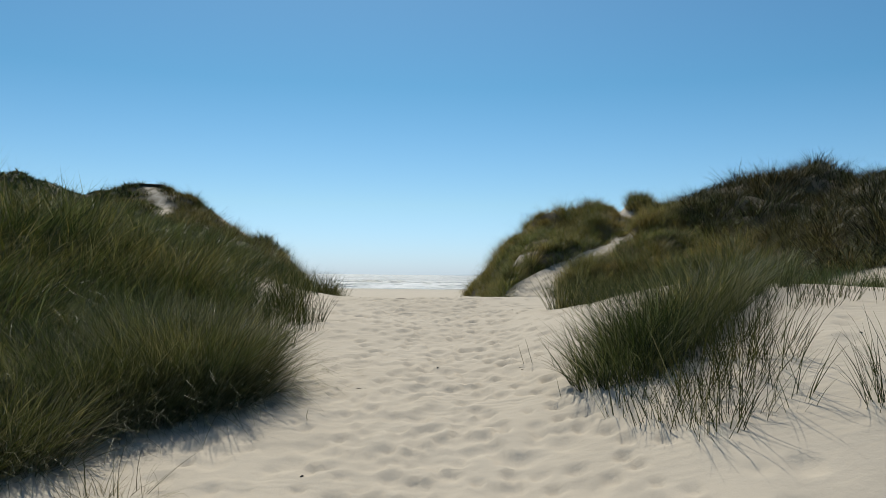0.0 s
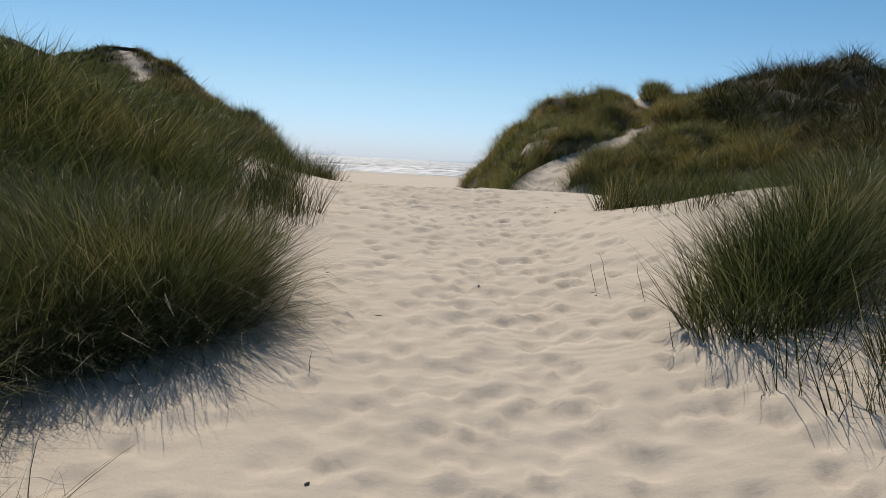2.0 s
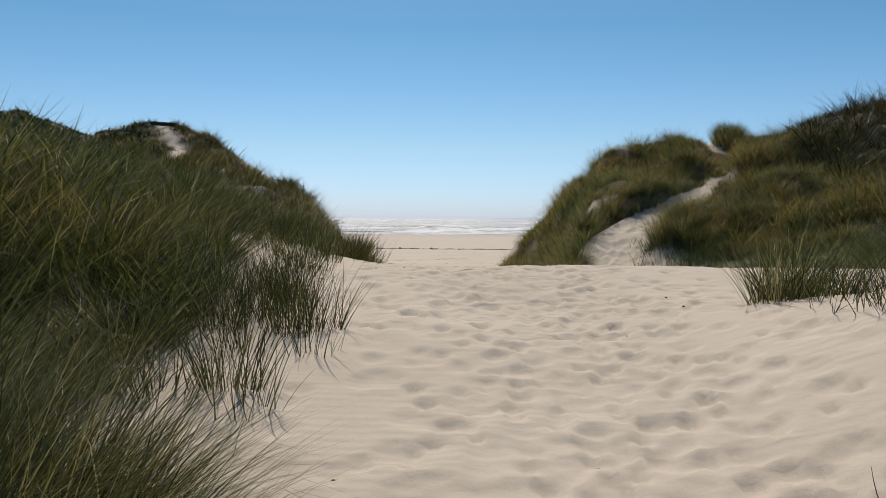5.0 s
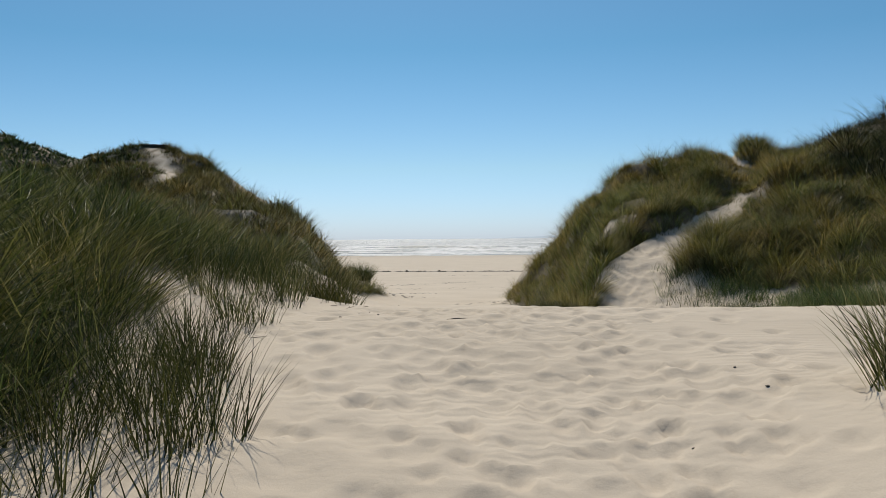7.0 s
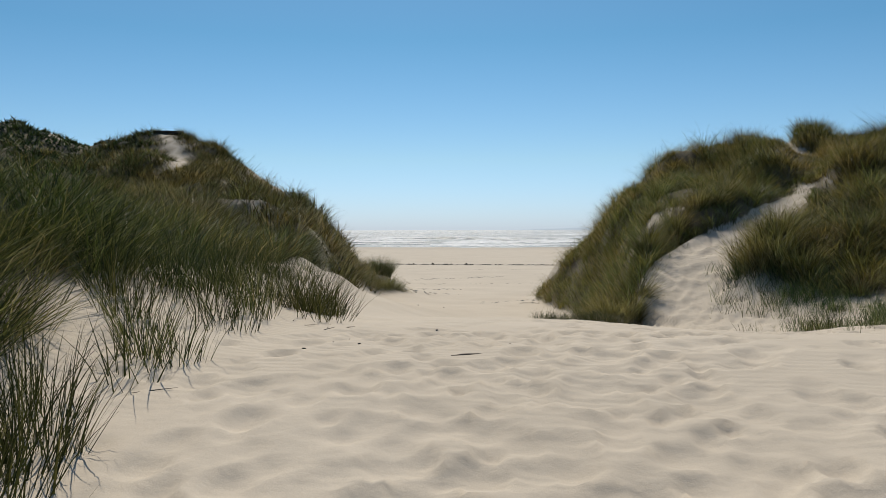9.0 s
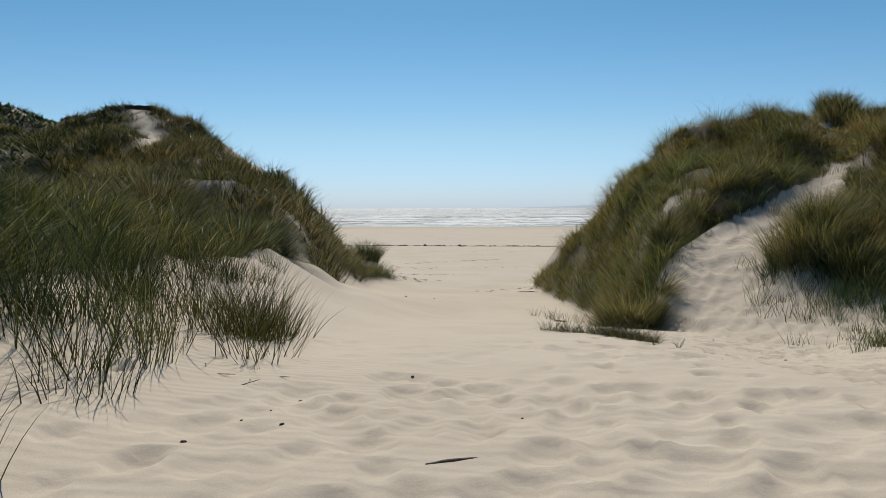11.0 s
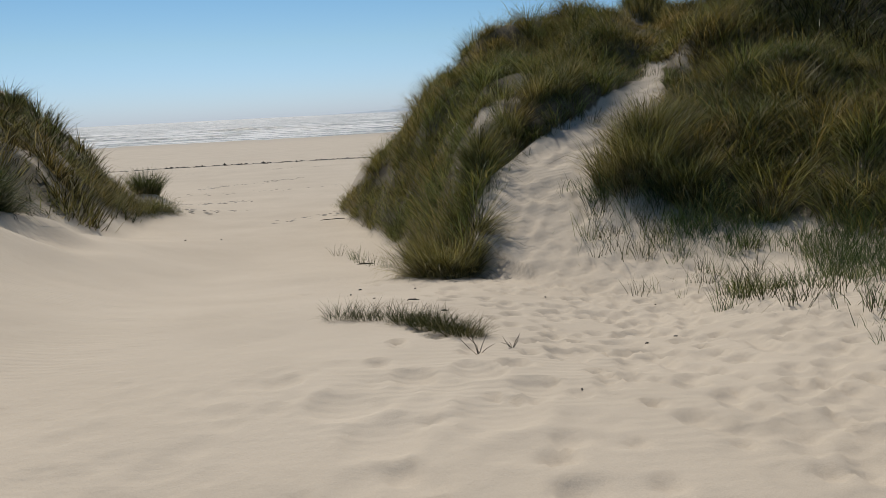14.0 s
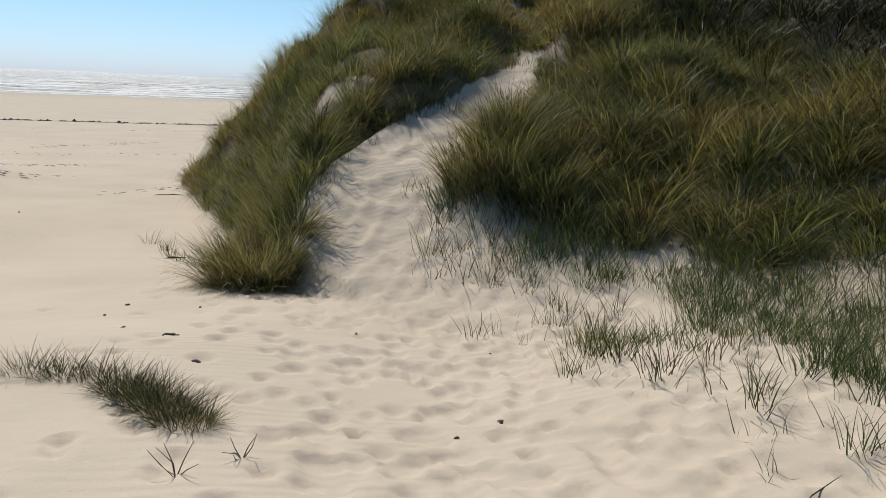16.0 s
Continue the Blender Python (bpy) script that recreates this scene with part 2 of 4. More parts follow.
def height(x, y):
    base = track(y) + 0 * x
    z = base - 0.3 * bump(x, y, 2.8, 25.2, 1.7, 3.2, -15)
    z = z + 0.97 * sstep(0.4, 4.6, x) * sstep(2.0, 7.5, y) * (1 - sstep(11.5, 15.5, y + 0.25 * (x - 4)))
    z = z + 0.75 * bump(x, y, -9.4, 48.5, 2.2, 4.5)
    z = z + 0.25 * bump(x, y, -7.6, 33.6, 1.6, 3.0) + 0.45 * bump(x, y, -9.3, 51.9, 1.0, 1.5)
    z = z + 1.75 * sstep(-2.6, -9.0, x) * sstep(3.0, 9.0, y) * (1 - sstep(31.0, 45.0, y))
    right = np.minimum(spine(x, y, RIGHT_DUNE, 1), base - 0.1 + steep(x - np.interp(y, FOOT_Y, FOOT_RIGHT)))
    left = np.minimum(spine(x, y, LEFT_DUNE, -1), base - 0.1 + 1.25 * (np.interp(y, FOOT_Y, FOOT_LEFT) - x))
    right = right - 1.0 * bump(x, y, 5.3, 40.9, 1.9, 2.4)
    left = left + 1.35 * bump(x, y, -15.2, 35.6, 4.2, 4.6) + 0.75 * bump(x, y, -12.0, 40.6, 2.6, 2.2) + 0.9 * bump(x, y, -20.0, 48.8, 3.0, 2.6)
    left = left + 0.45 * bump(x, y, -12.4, 36.4, 1.3, 1.3) + 0.4 * bump(x, y, -15.0, 34.4, 1.3, 1.4)
    return smax(smax(z, right), left)


LATTICE = np.random.default_rng(5).random((256, 256))


def value_noise(x, y, size):
    """Smooth noise between 0 and 1 with lumps of the given size in metres."""
    u, v = np.asarray(x) / size + 91.7, np.asarray(y) / size + 37.3
    i, j = np.floor(u).astype(int), np.floor(v).astype(int)
    a, b = u - i, v - j
    a, b = a * a * (3 - 2 * a), b * b * (3 - 2 * b)
    g = lambda p, q: LATTICE[p % 256, q % 256]
    return (g(i, j) * (1 - a) + g(i + 1, j) * a) * (1 - b) + (g(i, j + 1) * (1 - a) + g(i + 1, j + 1) * a) * b


def mesh_object(name, verts, faces, mat, smooth=True):
    """faces: a list of (count, width) integer arrays."""
    me = bpy.data.meshes.new(name)
    verts = np.asarray(verts, np.float32)
    me.vertices.add(len(verts))
    me.vertices.foreach_set("co", verts.ravel())
    loops = np.concatenate([f.ravel() for f in faces])
    sizes = np.concatenate([np.full(len(f), f.shape[1]) for f in faces])
    me.loops.add(len(loops))
    me.loops.foreach_set("vertex_index", loops.astype(np.int32))
    me.polygons.add(len(sizes))
    me.polygons.foreach_set("loop_start", np.concatenate([[0], np.cumsum(sizes)[:-1]]).astype(np.int32))
    me.polygons.foreach_set("use_smooth", np.full(len(sizes), smooth))
    me.update(calc_edges=True)
    me.materials.append(mat)
    return new(name, me)


def sheet(name, xs, ys, zs, mat):
    nx, ny = len(xs), len(ys)
    X, Y = np.meshgrid(xs, ys)
    idx = np.arange(nx * ny).reshape(ny, nx)
    quads = np.stack([idx[:-1, :-1], idx[:-1, 1:], idx[1:, 1:], idx[1:, :-1]], -1).reshape(-1, 4)
    return mesh_object(name, np.stack([X, Y, zs], -1).reshape(-1, 3), [quads], mat)


def spread(start, stop, first, grow, hold=0.0, until=0.0):
    """Steps that widen from start to stop, no wider than hold as far as until."""
    out, step = [], first
    while start < stop:
        start += step
        step = min(step * grow, hold) if start < until else step * max(grow, 1.2 if hold else grow)
        out.append(start)
    return np.array(out)


# margins of the growth, as (along, across) chains
EDGE_LEFT = ((4.0, 9.5, 11.0, 13.0, 16.4, 19.0, 21.0, 23.0, 25.7, 29.6, 32.4, 36.0, 40.0, 44.5, 50.0), (-3.3, -2.9, -3.05, -3.35, -3.85, -4.8, -5.35, -5.8, -6.2, -6.6, -7.3, -8.1, -7.8, -7.9, -9.0))
EDGE_FRONT = ((3.0, 3.9, 5.2, 5.5, 6.5, 8.0, 9.5, 12.0, 16.0), (31.6, 30.9, 29.4, 28.4, 27.2, 25.9, 24.0, 21.0, 17.0))
TRAIL_LEFT = ((29.0, 30.5, 31.1, 32.4, 33.4, 34.0, 34.7, 35.55, 36.3, 38.0, 40.3, 42.6, 44.4), (1.85, 2.0, 1.9, 2.5, 3.5, 4.4, 5.3, 6.2, 7.05, 7.95, 8.55, 8.75, 8.9))
TRAIL_RIGHT = ((29.0, 30.5, 32.1, 32.7, 33.1, 34.0, 35.4, 36.6, 38.0, 40.3, 41.5, 44.4), (3.2, 4.1, 5.1, 5.75, 6.3, 6.85, 7.3, 7.8, 8.45, 9.05, 9.6, 10.0))
UPPER_TRAIL = ((7.4, 36.4), (8.2, 39.0), (8.9, 41.5), (9.3, 43.6))
SLIDE = ((-22.9, 54.2), (-21.8, 53.0), (-20.7, 51.9), (-20.2, 50.8), (-19.9, 49.4))     # a bare slide down the seaward dune


def footprints(xs, ys, zs):
    """Soft hollows with a low rim, trodden into the dry sand."""
    rng = np.random.default_rng(11)
    pits = []
    for k in range(1300):                    # old, wind-softened hollows all over the gap
        y = rng.uniform(-4.0, 23)
        x = rng.normal(0.1 if y < 12 else -0.5, 1.5)
        soft = 1 - 0.4 * float(sstep(18.6, 20.6, np.array(y)))
        pits.append((x, y, rng.uniform(0.08, 0.17), rng.uniform(0.012, 0.034) * soft, 1.0))
    for start, bend, step in ((0.75, -0.06, 0.34), (1.35, -0.10, 0.37), (-0.25, -0.05, 0.36), (0.25, -0.03, 0.40)):   # newer trails along the middle
        for k in range(int(22.7 / step)):
            y = -3.0 + k * step + rng.normal(0, 0.05)
            if rng.random() < 0.8:
                x = start + bend * (y - 9) + (0.12 if k % 2 else -0.12) + rng.normal(0, 0.07) + 0.3 * math.sin(0.4 * y + 9 * start)
                pits.append((x, y, rng.uniform(0.085, 0.125), rng.uniform(0.04, 0.065), 2.0))
    for k in range(760):                     # the hollow at the foot of the dune
        pits.append((rng.normal(3.0, 1.4), rng.uniform(20.0, 30.0), rng.uniform(0.07, 0.13), rng.uniform(0.03, 0.06), 1.7))
    for k in range(230):                     # clearer steps over the brow
        y = rng.uniform(14.0, 19.8)
        pits.append((rng.normal(-0.3, 1.4), y, rng.uniform(0.11, 0.18), rng.uniform(0.035, 0.065), 1.3))
    for k in range(620):                     # small crisp prints where most people walk
        y = rng.uniform(2.0, 15.0)
        pits.append((rng.normal(0.4, 0.9), y, rng.uniform(0.065, 0.105), rng.uniform(0.03, 0.05), 2.0))
    for k in range(260):                     # up the trail between the dunes
        y = rng.uniform(29.5, 38.0)
        x = rng.uniform(float(np.interp(y, *TRAIL_LEFT)), float(np.interp(y, *TRAIL_RIGHT)))
        pits.append((x, y, rng.uniform(0.12, 0.20), rng.uniform(0.04, 0.075), 1.0))
    for x, y, r in ((-0.35, 21.9, 0.24), (0.15, 22.5, 0.18), (0.62, 22.6, 0.20), (-0.1, 21.3, 0.26), (0.6, 21.6, 0.28), (0.95, 22.1, 0.20), (-0.8, 22.6, 0.18)):
        pits.append((x, y, r, 0.05, 1.5))     # deep steps at the brow of the slope
    dent, rim = np.zeros_like(zs), np.zeros_like(zs)
    for x, y, r, depth, crisp in pits:
        if abs(x + 1.04) < 0.32 and abs(y - 17.75) < 0.3:
            continue                         # a stick lies there on smooth sand
        reach = 1.5 * r
        i0, i1 = np.searchsorted(xs, (x - reach, x + reach))
        j0, j1 = np.searchsorted(ys, (y - 1.4 * reach, y + 1.4 * reach))
        if i1 <= i0 or j1 <= j0:
            continue
        d = np.sqrt(((xs[None, i0:i1] - x) / r) ** 2 + ((ys[j0:j1, None] - y) / (1.4 * r)) ** 2)
        dent[j0:j1, i0:i1] = np.minimum(dent[j0:j1, i0:i1], depth * (np.minimum(d, 1.0) ** (1 + crisp) - 1))
        rim[j0:j1, i0:i1] = np.maximum(rim[j0:j1, i0:i1], 0.22 * depth * np.maximum(0, 1 - np.abs(d - 1.12) / 0.35))
    dent = np.where(dent < -0.004, dent, dent + rim)
    return zs + dent


def surface(x, y):
    """The ground with its small unevenness, without the prints."""
    sandy = 1 - sstep(50, 70, y)
    z = height(x, y)
    rough = sstep(0.4, 1.6, z - track(y)) * sstep(24.0, 29.0, y)
    in_trail = sstep(-0.6, 0.2, x - np.interp(y, *TRAIL_LEFT)) * sstep(-0.6, 0.2, np.interp(y, *TRAIL_RIGHT) - x)
    rough = rough * (1 - in_trail)
    z = z - 0.9 * bump(x, y, 9.15, 42.6, 0.8, 1.5) - 0.65 * bump(x, y, 11.8, 42.7, 1.2, 1.8) + 0.6 * bump(x, y, 10.6, 45.1, 1.0, 0.8)   # the notch and the knob in the crest
    z = z + rough * (0.95 * (value_noise(x, y, 2.1) - 0.5) + 0.45 * (value_noise(x, y, 1.0) - 0.5))
    return z + sandy * (0.08 * (value_noise(x, y, 1.9) - 0.5) + 0.02 * (value_noise(x, y, 0.7) - 0.5))


LAID = {}                                    # the ground as built, prints and all


def build_ground():
    xs = np.concatenate([-spread(4.2, 4600, 0.06, 1.06, 0.5, 34.0)[::-1], np.arange(-4.2, 5.2, 0.052), spread(5.2, 4600, 0.06, 1.06, 0.42, 24.0)])
    ys = np.concatenate([1.0 - spread(0.0, 70, 0.06, 1.12)[::-1], np.arange(1.0, 27.0, 0.052), np.arange(27.0, 37.0, 0.1), np.arange(37.0, 46.0, 0.17), 46 + spread(0.0, 4500, 0.2, 1.07)])
    X, Y = np.meshgrid(xs, ys)
    Z = surface(X, Y)
    Z = Z + 0.014 * (value_noise(X, Y, 0.30) - 0.5) * (Y < 30) * (np.abs(X) < 6)
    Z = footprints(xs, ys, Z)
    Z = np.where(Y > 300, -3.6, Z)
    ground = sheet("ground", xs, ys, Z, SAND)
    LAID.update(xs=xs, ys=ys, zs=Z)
    # follows the grass cover: dead leaves with the shade under the grass painted in
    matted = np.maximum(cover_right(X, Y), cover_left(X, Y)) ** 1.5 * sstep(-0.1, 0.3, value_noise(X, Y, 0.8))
    ground.data.attributes.new("shade_litter", "FLOAT", "POINT").data.foreach_set("value", (0.9 * matted).astype(np.float32).ravel())
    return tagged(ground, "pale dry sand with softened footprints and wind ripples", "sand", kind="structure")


def build_sea():
    level = -1.86
    xs = np.concatenate([-spread(60.0, 4600, 2.0, 1.1)[::-1], np.arange(-60, 61, 3.0), 60 + spread(0.0, 4600, 2.0, 1.1)])
    ys = np.concatenate([np.arange(165, 330, 1.0), 330 + spread(0.0, 4250, 1.0, 1.06)])
    X, Y = np.meshgrid(xs, ys)
    swell = sum(h * (np.maximum(0, 1 - np.abs(Y - y - 5 * value_noise(X, Y * 0 + y, 35) - 2 * value_noise(X, Y * 0 + y, 9)) / 2.2)) ** 2 * value_noise(X, Y * 0 + 3 * y, 26)
                for y, h in ((204, 0.5), (226, 0.8), (252, 1.0), (285, 1.1), (320, 1.1)))
    Z = level + swell + 0.06 * (value_noise(X, Y, 5.0) - 0.5)
    return tagged(sheet("water", xs, ys, Z, SEA), "glittering blue-grey sea with low surf against the light", "sea", kind="structure")


build_sea()


def build_headland():
    xs = np.arange(-350, 1500, 25.0)
    top = -2 + 15 * sstep(-250, 350, xs) * (0.75 + 0.5 * value_noise(xs, xs * 0, 180))
    verts, quads = [], []
    for k, (dy, f) in enumerate(((0, 0.0), (60, 0.8), (160, 1.0), (400, 0.0))):
        verts += [(x, 3700 + dy, -3 + (z + 3) * f) for x, z in zip(xs, top)]
    n = len(xs)
    for k in range(3):
        for i in range(n - 1):
            quads.append((k * n + i, k * n + i + 1, (k + 1) * n + i + 1, (k + 1) * n + i))
    tagged(mesh_object("backdrop", np.array(verts), [np.array(quads)], HEADLAND), "low headland far across the water, painted blue-grey for haze", "headland", kind="structure")


build_headland()


# ---- grass ----
WIND = (0.30, -0.22)


def blade_mesh(rng, roots, az, length, width, lean, curl, segs=3, wind=0.35):
    """Vertices and faces of tapering curved leaf blades, one for each root."""
    n = len(roots)
    twist = rng.normal(0, 0.45, n)           # leaves wander sideways as they rise
    flat = rng.uniform(0, 2 * np.pi, n)
    side = np.stack([np.cos(flat), np.sin(flat), np.zeros(n)], -1)
    pos = np.array(roots, float)
    rows = []
    gust = wind * (0.6 + 0.8 * rng.random(n))
    for k in range(segs + 1):
        s = k / segs
        w = width * (1 - 0.75 * s) * 0.5
        if k == segs:
            rows.append(pos[:, None, :])
        else:
            rows.append(np.stack([pos - side * w[:, None], pos + side * w[:, None]], 1))
        angle = np.clip(lean + curl * (s + 0.5 / segs) ** 1.5, 0, 2.4)
        step = length / segs
        out = np.stack([np.cos(az + twist * s), np.sin(az + twist * s)], -1)
        hor = out * np.sin(angle)[:, None] + np.array(WIND) * (gust * (s + 0.3))[:, None]
        vec = np.concatenate([hor, np.cos(angle)[:, None]], 1)
        vec /= np.linalg.norm(vec, axis=1, keepdims=True)
        pos = pos + vec * step[:, None]
    verts = np.concatenate(rows, 1)
    per = 2 * segs + 1
    base = (np.arange(n) * per)[:, None]
    quads = [base + np.array([2 * k, 2 * k + 1, 2 * k + 3, 2 * k + 2]) for k in range(segs - 1)]
    tris = base + np.array([2 * segs - 2, 2 * segs - 1, 2 * segs])
    return verts.reshape(-1, 3), ([np.concatenate(quads)] if quads else []) + [tris]


MOUNDS = ((-12.3, 36.2), (-15.1, 34.3), (-8.6, 34.2), (-18.6, 45.0))


def clumped(rng, n_clumps, region, keep, per_clump, radius, length, width, lean=0.15, curl=0.9, segs=2, wind=0.35, tall=0.35, fan=0.45):
    """Blades in tussocks scattered over a region (x0, x1, y0, y1) where keep(x, y) gives the cover from 0 to 1."""
    x0, x1, y0, y1 = region
    cell = math.sqrt((x1 - x0) * (y1 - y0) / n_clumps)
    gx, gy = np.meshgrid(np.arange(x0, x1, cell), np.arange(y0, y1, cell))
    cx = gx.ravel() + rng.uniform(-0.1, 1.1, gx.size) * cell
    cy = gy.ravel() + rng.uniform(-0.1, 1.1, gy.size) * cell
    n_clumps = len(cx)
    ok = rng.random(n_clumps) < keep(cx, cy)
    cx, cy = cx[ok], cy[ok]
    vigour = rng.uniform(1 - tall, 1 + tall, len(cx)) * (0.7 + 0.6 * value_noise(cx, cy, 3.0))
    who = np.repeat(np.arange(len(cx)), per_clump)
    n = len(who)
    r = radius * np.sqrt(rng.random(n)) * vigour[who]
    a = rng.uniform(0, 2 * np.pi, n)
    x, y = cx[who] + r * np.cos(a), cy[who] + r * np.sin(a)
    live = rng.random(n) < keep(x, y) ** 0.5
    x, y, r, a, who = x[live], y[live], r[live], a[live], who[live]
    n = len(x)
    roots = np.stack([x, y, surface(x, y) - 0.03], -1)
    away = a + rng.normal(0, 0.7, n)
    low = 1 - 0.8 * np.maximum(bump(x, y, 9.2, 43.4, 1.3, 1.8), bump(x, y, 12.2, 44.0, 1.1, 1.6))   # kept short round the notch in the crest
    for mx, my in MOUNDS:                    # the grass is shortened before the mounds to fit the camera's view
        low = low * (1 - 0.25 * bump(x, y, mx, my - 0.9, 2.0, 1.6))
    low = low * (0.35 + 0.65 * chain_gap(x, y, SLIDE, 1.0)) * (1 - 0.55 * bump(x, y, 3.6, 35.0, 0.9, 0.9)) * (0.4 + 0.6 * chain_gap(x, y, UPPER_TRAIL, 0.9))
    L = length * vigour[who] * rng.uniform(0.55, 1.15, n) * low
    hue = np.clip(0.08 + 0.75 * rng.random(len(cx)) + 0.6 * (value_noise(cx + 60, cy, 4.5) - 0.45), 0.08, 1.0)
    verts, faces = blade_mesh(rng, roots, away, L, width * rng.uniform(0.6, 1.3, n), lean * rng.uniform(0, 2, n) + fan * r / radius / vigour[who],
                              curl * rng.uniform(0.2, 1.3, n), segs, wind)
    return verts, faces, np.repeat(hue[who], 2 * segs + 1)


def chain_gap(x, y, chain, wide):
    """0 on a bare strip along a chain of plan points, 1 off it."""
    d = np.full(np.shape(x), 99.0)
    for (ax, ay), (bx, by) in zip(chain, chain[1:]):
        t = np.clip(((x - ax) * (bx - ax) + (y - ay) * (by - ay)) / ((bx - ax) ** 2 + (by - ay) ** 2), 0, 1)
        d = np.minimum(d, np.hypot(x - ax - t * (bx - ax), y - ay - t * (by - ay)))
    return sstep(wide * 0.6, wide * 1.3, d)


def cover_right(x, y):
    foot = np.interp(y, FOOT_Y, FOOT_RIGHT)
    nose = sstep(-0.12, 0.15, x - foot) * sstep(30.3, 30.8, y) * (x < np.interp(y, *TRAIL_LEFT))
    front = sstep(-0.2, 0.4, y - np.interp(x, *EDGE_FRONT) + 0.8 * (value_noise(x, y, 1.5) - 0.5)) * (x > np.interp(y, *TRAIL_RIGHT)) * (x > 3.3)
    torn = sstep(0.30, 0.48, value_noise(x, y, 0.33))       # tufts stand in the bare places
    bare = (1 - torn * np.minimum(1.0, 1.6 * bump(x, y, 3.9, 36.3, 0.36, 1.3, -25))) * (1 - torn * np.minimum(1.0, 1.5 * bump(x, y, 3.2, 35.2, 0.34, 0.7, -50)))
    seen = y < np.interp(x, (-1.0, 0.0, 3.2, 8.0, 10.8, 18.2, 28.0), (48.6, 47.2, 44.7, 45.0, 46.4, 44.3, 41.5))
    worn = 0.9 * sstep(36.6, 37.8, y) * (1 - sstep(41.6, 42.8, y)) * (x >= np.interp(y, *TRAIL_LEFT)) * (x <= np.interp(y, *TRAIL_RIGHT))   # thin growth where the trail climbs on
    return np.maximum(np.maximum(nose, front), worn) * bare * seen


def cover_left(x, y):
    edge = np.interp(y, *EDGE_LEFT)
    grown = sstep(-0.1, 0.5, edge - x + 0.7 * (value_noise(x, y, 1.3) - 0.5)) * sstep(0.0, 2.5, y + 3.0 * (value_noise(x, y, 2.4) - 0.5))
    bare = 1 - sstep(0.30, 0.48, value_noise(x, y, 0.4)) * np.minimum(1.0, 1.5 * bump(x, y, -12.2, 40.4, 0.6, 0.34))
    bare = bare * (y < np.interp(x, (-48.0, -34.0, -22.5, -7.4), (52.0, 57.4, 57.6, 47.2)))
    return grown * bare * chain_gap(x, y, SLIDE, 0.34)


def grass_field(name, label, mat, pieces):
    verts, faces, hues, start = [], [], [], 0
    for v, fs, hue in pieces:
        verts.append(v)
        hues.append(hue)
        faces += [f + start for f in fs]
        start += len(v)
    ob = mesh_object(name, np.concatenate(verts), faces, mat, False)
    ob.data.attributes.new("tone", "FLOAT", "POINT").data.foreach_set("value", np.concatenate(hues).astype(np.float32))
    return tagged(ob, label, "grass", kind="stuff")


def cover_young(x, y):
    """The greener, thinner growth on the sand before the dune."""
    inner = x - np.interp(y, (21.0, 22.3, 23.8, 25.5, 27.5, 29.0, 31.0), (6.2, 5.1, 4.6, 4.2, 3.9, 3.6, 3.5))
    patchy = sstep(0.46, 0.80, value_noise(x + 40, y, 0.9) + 0.10 * inner)
    return patchy * sstep(-0.2, 1.1, inner + 0.8 * (value_noise(x, y, 1.1) - 0.5)) * (1 - sstep(0.3, 0.9, y - np.interp(x, *EDGE_FRONT)))


build_ground()
rng = np.random.default_rng(21)
grass_field("dune_grass", "olive and brown marram grass in windswept tussocks covering the dune", DUNE_GRASS, [
    clumped(rng, 480, (-1.5, 10.5, 26.0, 48.5), cover_right, 215, 0.36, 0.84, 0.017, 0.10, 2.0, 3, 0.5, 0.5, 0.65),
    clumped(rng, 110, (-1.5, 10.5, 26.0, 48.5), cover_right, 230, 0.46, 1.0, 0.016, 0.10, 1.7, 3, 0.4, 0.4, 0.6),
    clumped(rng, 1000, (-1.5, 10.5, 26.0, 48.5), cover_right, 22, 0.42, 0.34, 0.026, 0.3, 0.8, 2, 0.5)])
grass_field("dune_grass", "brown-green marram grass, darkened for shade, matted over the steep inland dune face", HILL_GRASS, [
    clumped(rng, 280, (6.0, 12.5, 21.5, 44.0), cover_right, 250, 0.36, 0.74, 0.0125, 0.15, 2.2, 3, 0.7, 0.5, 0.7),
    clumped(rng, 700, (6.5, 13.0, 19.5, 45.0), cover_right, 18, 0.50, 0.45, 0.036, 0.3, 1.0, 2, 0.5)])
grass_field("dune_grass", "very dark brown marram grass with shade in its colour over the high inland dune", SHADED_GRASS, [
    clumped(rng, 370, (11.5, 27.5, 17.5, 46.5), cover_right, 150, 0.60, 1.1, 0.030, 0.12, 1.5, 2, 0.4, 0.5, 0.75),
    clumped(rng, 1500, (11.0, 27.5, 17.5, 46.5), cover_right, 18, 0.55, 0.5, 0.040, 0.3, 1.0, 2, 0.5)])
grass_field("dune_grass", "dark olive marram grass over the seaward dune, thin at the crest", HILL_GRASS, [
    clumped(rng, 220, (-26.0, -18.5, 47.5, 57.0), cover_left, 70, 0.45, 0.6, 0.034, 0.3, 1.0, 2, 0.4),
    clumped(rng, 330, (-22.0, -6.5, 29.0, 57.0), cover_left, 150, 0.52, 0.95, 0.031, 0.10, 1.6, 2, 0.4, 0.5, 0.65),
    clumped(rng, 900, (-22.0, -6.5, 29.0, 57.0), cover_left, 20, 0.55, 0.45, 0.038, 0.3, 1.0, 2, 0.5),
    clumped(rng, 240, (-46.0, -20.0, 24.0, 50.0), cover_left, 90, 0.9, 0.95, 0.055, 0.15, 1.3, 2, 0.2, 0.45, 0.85)])
